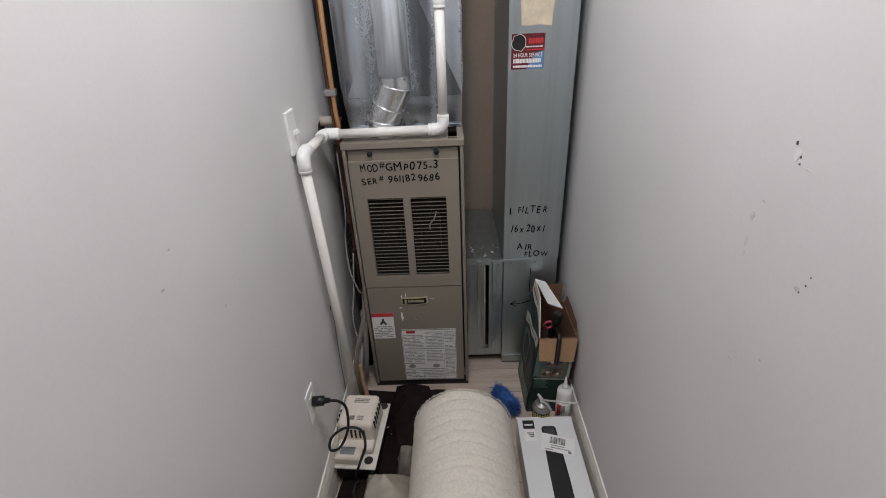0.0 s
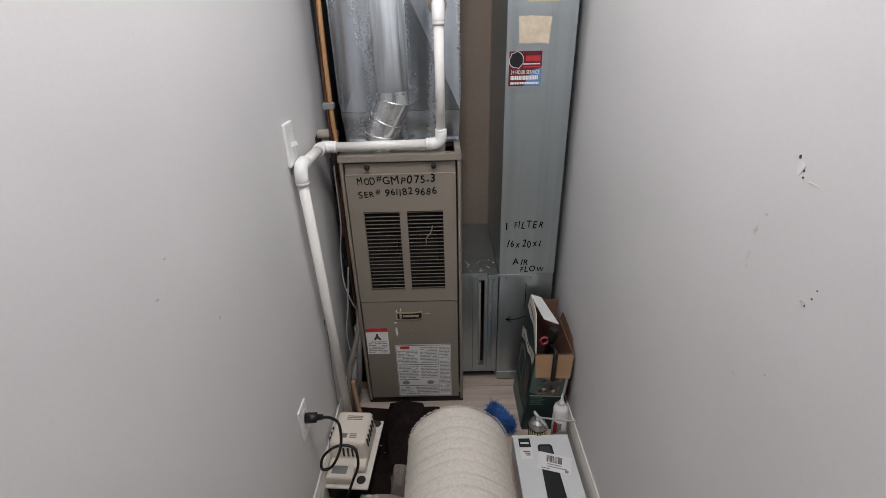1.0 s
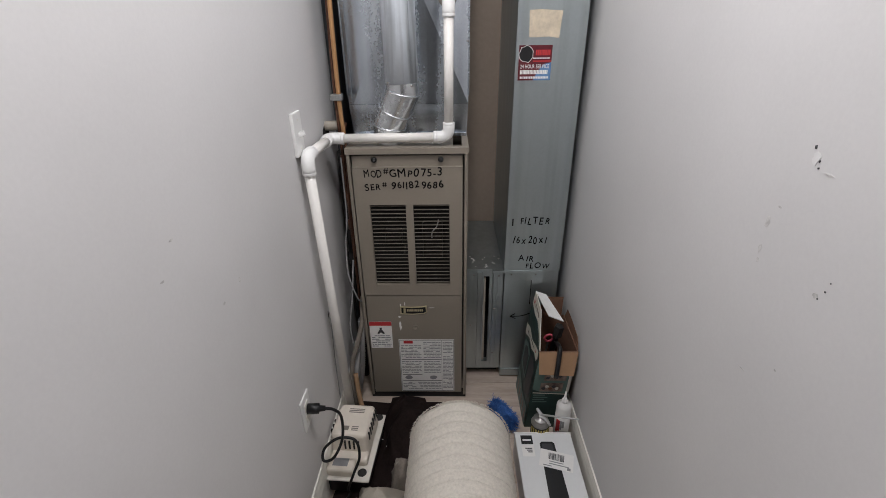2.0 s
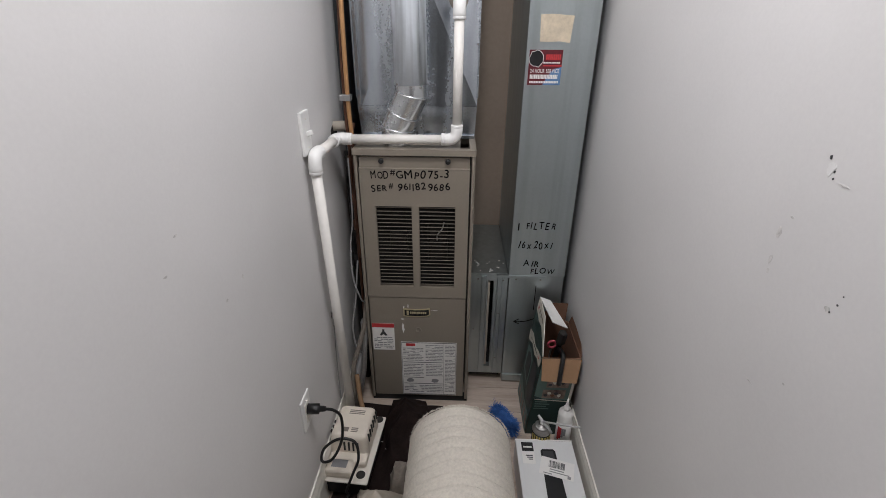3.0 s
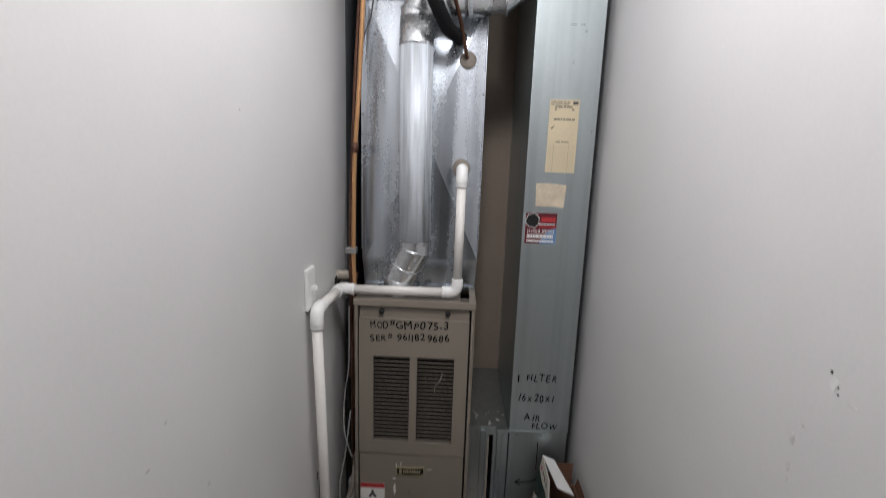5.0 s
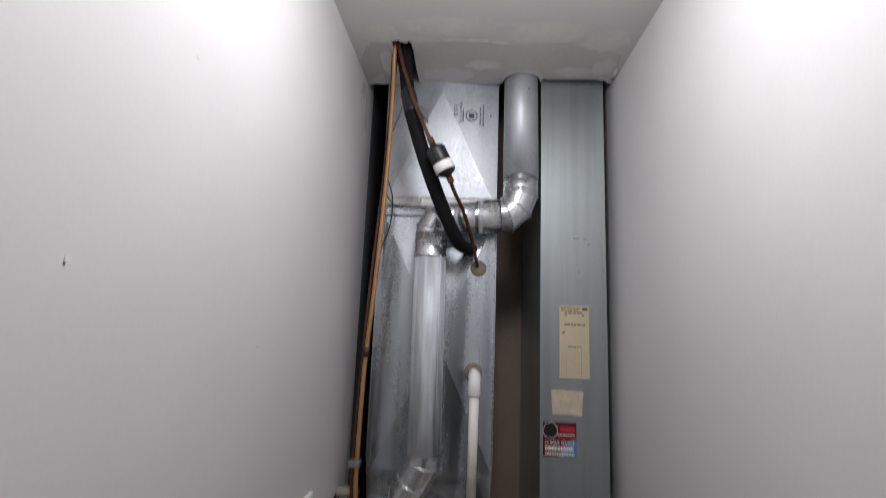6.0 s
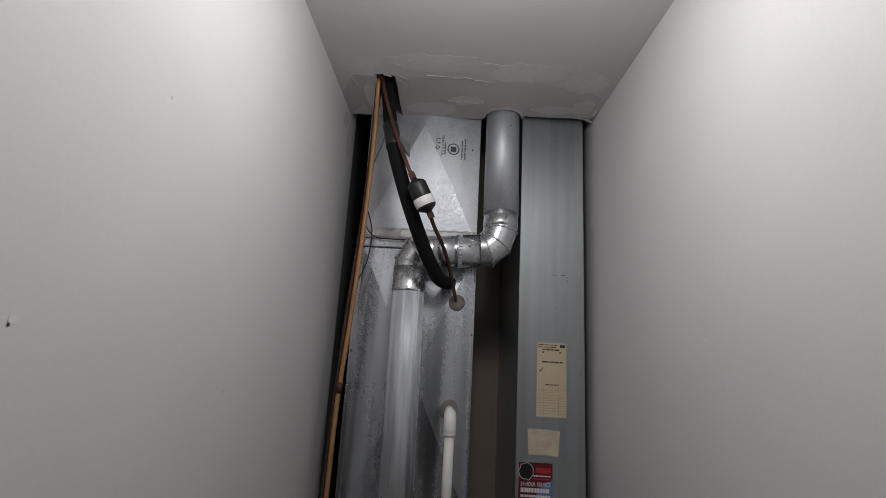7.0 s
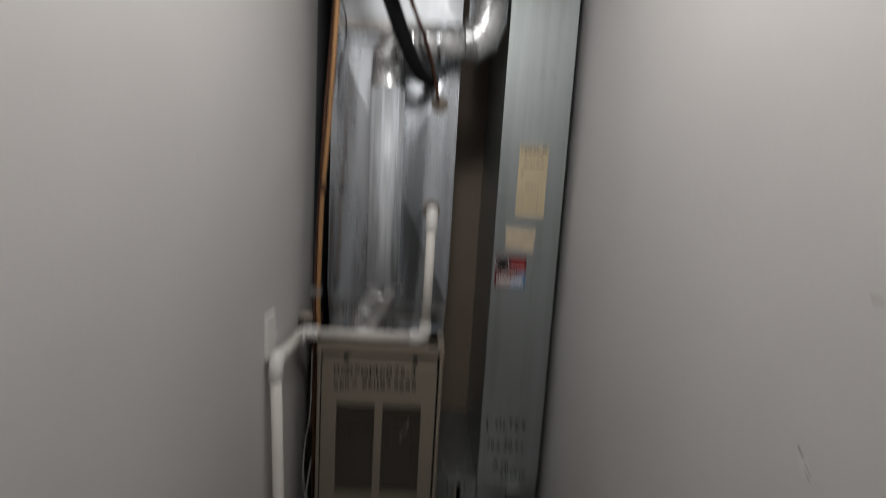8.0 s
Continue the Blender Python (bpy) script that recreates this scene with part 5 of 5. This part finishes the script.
# blue duster
dus = thing("duster", (0.375, -0.11, 0), "fluffy blue microfibre duster head lying on the floor", "duster")
part("core", moved(lathe([(0.006, -0.06), (0.02, -0.05), (0.024, 0), (0.02, 0.05), (0.006, 0.06)], 14), Matrix.Translation((0.385, -0.13, 0.045)) @ pose(0, 0, 0, 80, 0, 25)), M_bluefib, dus, "", True)
fb = bmesh.new()
rnd = random.Random(5)
ax = Vector((-0.42, 0.9, -0.15)).normalized()
for k in range(6000):
    c = Vector((0.385, -0.13, 0.038)) + ax * rnd.uniform(-0.07, 0.07)
    d = Vector((rnd.gauss(0, 1), rnd.gauss(0, 1), rnd.gauss(0, 1)))
    d = (d - ax * d.dot(ax) * 0.7).normalized()
    L = rnd.uniform(0.02, 0.043)
    tip = c + d * L + Vector((rnd.gauss(0, 0.006), rnd.gauss(0, 0.006), -0.004))
    tip.z = max(tip.z, 0.002)
    mid = c + d * L * 0.6
    mid.z = max(mid.z, 0.003)
    tube([c, mid, tip], [0.0009, 0.0009, 0.0005], 3, bm=fb)
tagged(part("fluff", fb, M_bluefib, dus), kind="stuff")

# ---- open carton against the wall ----
carton = thing("carton", (0.56, -0.05, 0), "open dark green printed cardboard carton leaning on the wall", "box")
CX0, CX1, CY0, CY1, CZ, TK = 0.473, 0.622, -0.165, 0.085, 0.405, 0.004
LEAN = 0.085


def cpt(x, y, z):
    return (x + LEAN * z, y, z)


def cpanel(name, a, b, c, d, mat, label="", parent=None, t=TK):
    return part(name, quad_sheet(cpt(*a), cpt(*b), cpt(*c), cpt(*d), t), mat, parent or carton, label)


cpanel("front_panel", (CX0, CY0, 0), (CX1, CY0, 0), (CX1, CY0, CZ), (CX0, CY0, CZ), M_card_in, t=-TK)
cpanel("back_panel", (CX0, CY1, 0), (CX1, CY1, 0), (CX1, CY1, CZ), (CX0, CY1, CZ), M_card_in)
cpanel("side_panel", (CX0, CY0, 0), (CX0, CY1, 0), (CX0, CY1, CZ + 0.02), (CX0, CY0, CZ), M_card_in)
cpanel("side_panel", (CX1, CY0, 0), (CX1, CY1, 0), (CX1, CY1, CZ), (CX1, CY0, CZ), M_card_in, t=-TK)
cpanel("bottom_panel", (CX0, CY0, 0.001), (CX1, CY0, 0.001), (CX1, CY1, 0.001), (CX0, CY1, 0.001), M_card, t=0.004)
E = 0.0015
sf = cpanel("printed_face", (CX0 - E, CY0, 0), (CX0 - E, CY1, 0), (CX0 - E, CY1, CZ + 0.02), (CX0 - E, CY0, CZ), M_green, "dark green printed side with pale panels", t=0.001)


def side_print(outline, mat, lift=0.0, name="print_block"):
    """A printed shape on the carton's side, outline in (y, z)."""
    part(name, plate(outline, lambda u, v, d: cpt(CX0 - 3.0 * E - lift - d, u, v), 0.0005), mat, sf)


side_print([(-0.164, 0.37), (-0.15, 0.345), (-0.11, 0.355), (-0.06, 0.335), (0.0, 0.345), (0.084, 0.31), (0.084, 0.365), (0.02, 0.385), (-0.05, 0.372), (-0.11, 0.392), (-0.164, 0.402)], M_cream)
side_print([(-0.15, 0.3), (-0.12, 0.33), (-0.07, 0.32), (-0.06, 0.17), (-0.085, 0.12), (-0.15, 0.15)], M_label_dk)
side_print([(-0.055, 0.3), (0.0, 0.318), (0.06, 0.295), (0.065, 0.17), (-0.045, 0.15)], M_teal)
side_print([(-0.04, 0.28), (0.0, 0.298), (0.035, 0.28), (0.04, 0.19), (-0.03, 0.17)], M_label_dk, 0.0008)
side_print([(-0.16, 0.005), (0.08, 0.005), (0.08, 0.13), (-0.05, 0.09), (-0.16, 0.1)], M_teal)
for k in range(5):
    side_print([(-0.15 + 0.045 * k, 0.02), (-0.135 + 0.045 * k, 0.02), (-0.13 + 0.045 * k, 0.075), (-0.148 + 0.045 * k, 0.075)], M_photo, 0.0008)
for k in range(6):
    side_print([(-0.13 + 0.03 * k, 0.368 - 0.004 * k), (-0.113 + 0.03 * k, 0.371 - 0.004 * k), (-0.115 + 0.03 * k, 0.378 - 0.004 * k), (-0.132 + 0.03 * k, 0.375 - 0.004 * k)], M_red if k == 0 else M_label_dk, 0.0008, "print")
ff = cpanel("printed_face", (CX0, CY0 - E, 0), (CX1, CY0 - E, 0), (CX1, CY0 - E, CZ), (CX0, CY0 - E, CZ), M_green, "dark green printed front with small photographs", t=0.001)


def front_print(outline, mat, lift=0.0, name="print_block"):
    """A printed shape on the carton's front, outline in (x, z)."""
    part(name, plate(outline, lambda u, v, d: cpt(u, CY0 - 3.0 * E - lift - d, v), 0.0005), mat, ff)


front_print([(CX0 + 0.001, 0.4), (CX0 + 0.001, 0.215), (CX0 + 0.04, 0.2), (CX1 - 0.001, 0.195), (CX1 - 0.001, 0.4)], M_teal)
front_print([(CX1 - 0.012, 0.2), (CX1 - 0.001, 0.2), (CX1 - 0.001, 0.4), (CX1 - 0.012, 0.4)], M_cream, 0.0008)
for x0, x1, z0, z1, bits in ((0.512, 0.6, 0.262, 0.302, 4), (0.503, 0.594, 0.205, 0.25, 5)):
    front_print([(x0, z0), (x1, z0), (x1, z1), (x0, z1)], M_photo, 0.0008, "photograph")
    for k in range(bits):
        u = x0 + 0.008 + (x1 - x0 - 0.024) * k / bits
        front_print(ragged(u + 0.006, z0 + (z1 - z0) * (0.35 + 0.25 * (k % 2)), 0.008, 0.007, 810 + k + int(z0 * 100), 9, 0.6), (M_label_dk, M_cream, M_card_in)[k % 3], 0.0014, "photo_detail")
for k in range(4):
    front_print([(0.482, 0.182 - 0.012 * k), (0.53 + 0.012 * (k % 2), 0.182 - 0.012 * k), (0.53 + 0.012 * (k % 2), 0.187 - 0.012 * k), (0.482, 0.187 - 0.012 * k)], M_teal, 0.0008, "print")
front_print([(0.478, 0.195), (CX1 - 0.004, 0.188), (CX1 - 0.004, 0.192), (0.478, 0.199)], M_cream, 0.0008, "print")
cpanel("front_flap", (CX0 - 0.002, CY0 - 0.004, CZ), (CX1 + 0.001, CY0 - 0.004, CZ), (CX1 - 0.008, CY0 - 0.036, CZ - 0.092), (CX0 + 0.004, CY0 - 0.038, CZ - 0.082), M_card, "brown cardboard flap folded outwards", t=0.003)
cpanel("back_flap", (CX0 + 0.04, CY1, CZ), (CX1 - 0.012, CY1, CZ), (CX1 - 0.015, CY1 + 0.012, CZ + 0.085), (CX0 + 0.045, CY1 + 0.012, CZ + 0.085), M_card_in, t=0.003)
cpanel("right_flap", (CX1, CY0 + 0.01, CZ), (CX1, CY1 - 0.01, CZ), (CX1 + 0.006, CY1 - 0.02, CZ + 0.05), (CX1 + 0.004, CY0 + 0.06, CZ + 0.03), M_card_in, t=0.003)
lf = cpanel("left_flap", (CX0, CY0 + 0.004, CZ), (CX0, CY1, CZ + 0.02), (CX0 + 0.012, CY1 + 0.02, CZ + 0.108), (CX0 + 0.01, CY0 + 0.13, CZ + 0.105), M_cream, "standing cream and green printed flap", t=0.003)


def flap_print(outline, mat, name="print_block"):
    """A printed shape on the standing flap, outline as fractions along and up it."""
    def at(u, v, d):
        y = (CY0 + 0.004 + 0.126 * v) * (1 - u) + (CY1 + 0.02 * v) * u
        return cpt(CX0 + 0.011 * v - 0.0022 - d, y, CZ + 0.02 * u * (1 - v) + 0.106 * v)
    part(name, plate(outline, at, 0.0006), mat, lf)


flap_print([(0.02, 0.0), (0.98, 0.0), (0.98, 0.5), (0.6, 0.42), (0.3, 0.5), (0.1, 0.3)], M_green)
for k in range(4):
    flap_print([(0.1 + 0.22 * k, 0.05), (0.16 + 0.22 * k, 0.05), (0.24 + 0.2 * k, 0.36), (0.2 + 0.2 * k, 0.36)], M_teal, "stripe")
for k in range(4):
    flap_print([(0.2 + 0.18 * k, 0.66), (0.29 + 0.18 * k, 0.66), (0.29 + 0.18 * k, 0.8), (0.2 + 0.18 * k, 0.8)], M_red if k == 3 else M_putty, "print")
cpanel("flap_edge", (CX0 + 0.012, CY1 + 0.022, CZ + 0.109), (CX0 + 0.056, CY1 + 0.008, CZ + 0.1), (CX0 + 0.094, CY0 + 0.08, CZ + 0.088), (CX0 + 0.034, CY0 + 0.09, CZ + 0.107), M_white_pl, "white folded tab", t=0.004)
tool = thing("hand_tool", (0.57, -0.1, 0.1), "black-handled tool standing in an open carton", "tool")
part("handle", tube(spline([cpt(0.556, -0.02, 0.05), cpt(0.553, -0.06, 0.3), cpt(0.548, -0.09, 0.41), cpt(0.547, -0.1, 0.455)], 6), [0.011] * 12 + [0.0125] * 7, 12), M_black, tool, "", True)
part("handle_tip", tube([cpt(0.547, -0.1, 0.432), cpt(0.5465, -0.106, 0.478), cpt(0.5465, -0.108, 0.486)], [0.018, 0.0195, 0.016], 5), M_iron, tool)
part("strap", tube(spline([cpt(0.55, -0.1, 0.4), cpt(0.549, -0.16, 0.418), cpt(0.546, -0.185, 0.39), cpt(0.543, -0.212, 0.315)], 6), 0.0095, 8), M_black, tool, "", True)
ringt = thing("scissors", (0.53, -0.05, 0.1), "red ring-shaped scissor handle in an open carton", "scissors")
part("ring_handle", tube([cpt(0.522 + 0.016 * math.cos(a), -0.085, 0.41 + 0.016 * math.sin(a)) for a in (2 * math.pi * k / 16 for k in range(17))], 0.005, 8), M_pink, ringt, "", True)
part("blade", tube([cpt(0.522, -0.085, 0.392), cpt(0.53, -0.06, 0.2), cpt(0.535, -0.05, 0.02)], 0.004, 6), M_steel, ringt)

# ---- spray can and sealant bottle ----
can = thing("spray_can", (0.514, -0.265, 0), "steel spray-foam can with yellow and black label", "can")
CP = (0.512, -0.272, 0.0)
part("body", lathe([(0.03, 0), (0.0355, 0.004), (0.0355, 0.14)], 28, CP), M_black, can, "yellow and black printed steel", True)
for k in range(9):
    a = math.radians(200 + k * 17)
    part("label_bar", moved(box(-0.003, 0.003, -0.0006, 0.0006, 0.04, 0.133), Matrix.Translation((CP[0] + 0.0358 * math.cos(a), CP[1] + 0.0358 * math.sin(a), 0)) @ pose(0, 0, 0, 0, 0, math.degrees(a) + 90)), M_yellow_can, can)
part("shoulder", lathe([(0.0355, 0.14), (0.0365, 0.144), (0.034, 0.148), (0.029, 0.157), (0.0275, 0.158), (0.029, 0.162), (0.025, 0.166), (0.012, 0.163), (0.010, 0.17)], 28, CP), M_steel, can, "", True)
part("valve", lathe([(0.006, 0.152), (0.006, 0.172), (0.009, 0.173), (0.009, 0.181), (0.004, 0.183)], 14, CP), M_white_pl, can, "", True)
part("trigger", tube([(0.496, -0.262, 0.205), (0.512, -0.272, 0.181), (0.53, -0.285, 0.168), (0.546, -0.294, 0.148)], [0.005, 0.008, 0.006, 0.005], 8), M_clear_pl, can, "", True)
part("straw", tube([(0.505, -0.272, 0.184), (0.6, -0.31, 0.205), (0.645, -0.32, 0.209)], 0.0035, 8), M_clear_pl, can, "milky plastic straw", True)
bot = thing("sealant_bottle", (0.594, -0.255, 0), "white plastic glue bottle with pointed nozzle", "bottle")
BP = (0.603, -0.252, 0.0)
part("body", lathe([(0.022, 0), (0.029, 0.005), (0.029, 0.208), (0.027, 0.219), (0.012, 0.229), (0.011, 0.233)], 24, BP), M_white_pl, bot, "", True)
part("label_band", lathe([(0.0292, 0.07), (0.0296, 0.0705), (0.0296, 0.165), (0.0292, 0.1655)], 24, BP), M_label_w, bot, "", True)
for k, m in ((0, M_red), (1, M_red), (2, M_label_gr), (3, M_label_gr)):
    a = math.radians(215 + 16 * k)
    part("label_mark", moved(box(-0.004, 0.004, -0.0005, 0.0005, 0.09 + 0.01 * k, 0.155), Matrix.Translation((BP[0] + 0.0298 * math.cos(a), BP[1] + 0.0298 * math.sin(a), 0)) @ pose(0, 0, 0, 0, 0, math.degrees(a) + 90)), m, bot)
part("nozzle", lathe([(0.0125, 0.231), (0.0125, 0.241), (0.008, 0.245), (0.005, 0.262), (0.0035, 0.28), (0.002, 0.284)], 16, BP), M_white_pl, bot, "", True)

# ---- white flat box ----
wb = thing("flat_box", (0.52, -0.7, 0), "long white glossy product box with shipping label", "box")
WX0, WX1, WY0, WY1, WZ = 0.408, 0.624, -1.15, -0.305, 0.12
part("carton_body", box(WX0, WX1, WY0, WY1, 0.001, WZ, 0.0025), M_whitebox, wb)
part("lid_edge", box(WX0 - 0.002, WX1 + 0.002, WY1 - 0.004, WY1 + 0.002, WZ - 0.012, WZ + 0.002, 0.001), M_white_pl, wb)


def top_print(name, outline, mat, parent, lift=0.0004, label=""):
    return part(name, plate(outline, lambda u, v, d: (u, v, WZ + lift + d), 0.0004), mat, parent, label)


def turned(cx, cy, w, h, deg):
    c, s = math.cos(math.radians(deg)), math.sin(math.radians(deg))
    return [(cx + c * x - s * y, cy + s * x + c * y) for x, y in ((-w / 2, -h / 2), (w / 2, -h / 2), (w / 2, h / 2), (-w / 2, h / 2))]


blk = top_print("black_panel", turned(0.45, -0.338, 0.044, 0.04, 0), M_black, wb, label="black square with a pale mark")
top_print("emblem", turned(0.45, -0.34, 0.032, 0.007, 0), M_label_w, blk, 0.001)
wl = top_print("small_label", turned(0.449, -0.388, 0.046, 0.05, 0), M_label_w, wb, 0.0006, "small white label")
for k in range(3):
    top_print("print", turned(0.452 + 0.002 * k, -0.378 - 0.008 * k, 0.026 - 0.005 * k, 0.004, 0), M_label_dk, wl, 0.0012)
pic = top_print("product_picture", [(0.497, -0.355), (0.505, -0.347), (0.545, -0.347), (0.552, -0.355), (0.558, -0.56), (0.556, -0.9), (0.49, -0.9), (0.492, -0.56)], M_black, wb, label="dark printed picture of a slim appliance")
top_print("picture_band", [(0.505, -0.356), (0.543, -0.356), (0.546, -0.40), (0.502, -0.40)], M_label_dk, pic, 0.0009)
sl = top_print("shipping_label", turned(0.545, -0.43, 0.12, 0.075, -16), M_label_w, wb, 0.0014, "white shipping label with a barcode")
bc = bmesh.new()
rnd = random.Random(3)
x = -0.03
while x < 0.025:
    wd = rnd.choice((0.001, 0.0016, 0.0026))
    c, s = math.cos(math.radians(-16)), math.sin(math.radians(-16))
    o = [(0.545 + c * (x + a) - s * b, -0.43 + s * (x + a) + c * b) for a, b in ((0, -0.002), (wd, -0.002), (wd, 0.027), (0, 0.027))]
    join(bc, plate(o, lambda u, v, d: (u, v, WZ + 0.002 + d), 0.0003))
    x += wd + rnd.choice((0.0008, 0.0014, 0.002))
part("barcode", bc, M_label_dk, sl)
for dx, dy, ww in ((0.0, -0.01, 0.05), (0.01, -0.02, 0.07), (-0.03, -0.03, 0.03), (0.045, -0.028, 0.012)):
    c, s = math.cos(math.radians(-16)), math.sin(math.radians(-16))
    top_print("print", turned(0.545 + c * dx - s * dy, -0.43 + s * dx + c * dy, ww, 0.0035 if ww > 0.02 else 0.011, -16), M_label_gr, sl, 0.002)

# ---- floor planks, last ----
pk = {}
rnd = random.Random(8)
PW, PLN = 0.15, 1.2
y, r = YF, 0
while y < YB:
    x = XL - 0.1 - rnd.uniform(0, 0.6)
    while x < XR + 0.1:
        x0, x1, y1 = max(x, XL), min(x + PLN, XR), min(y + PW, YB)
        if x1 - x0 > 0.02:
            key = (round(x1 - x0, 3), round(y1 - y, 3))
            if key not in pk:
                pk[key] = finish("plank", box(0.001, key[0] - 0.001, 0.001, key[1] - 0.001, -0.011, 0.0, 0.0012, 1), M_plank)
            share("plank", pk[key], Matrix.Translation((x0, y, 0)), floor)
        x += PLN
    y += PW
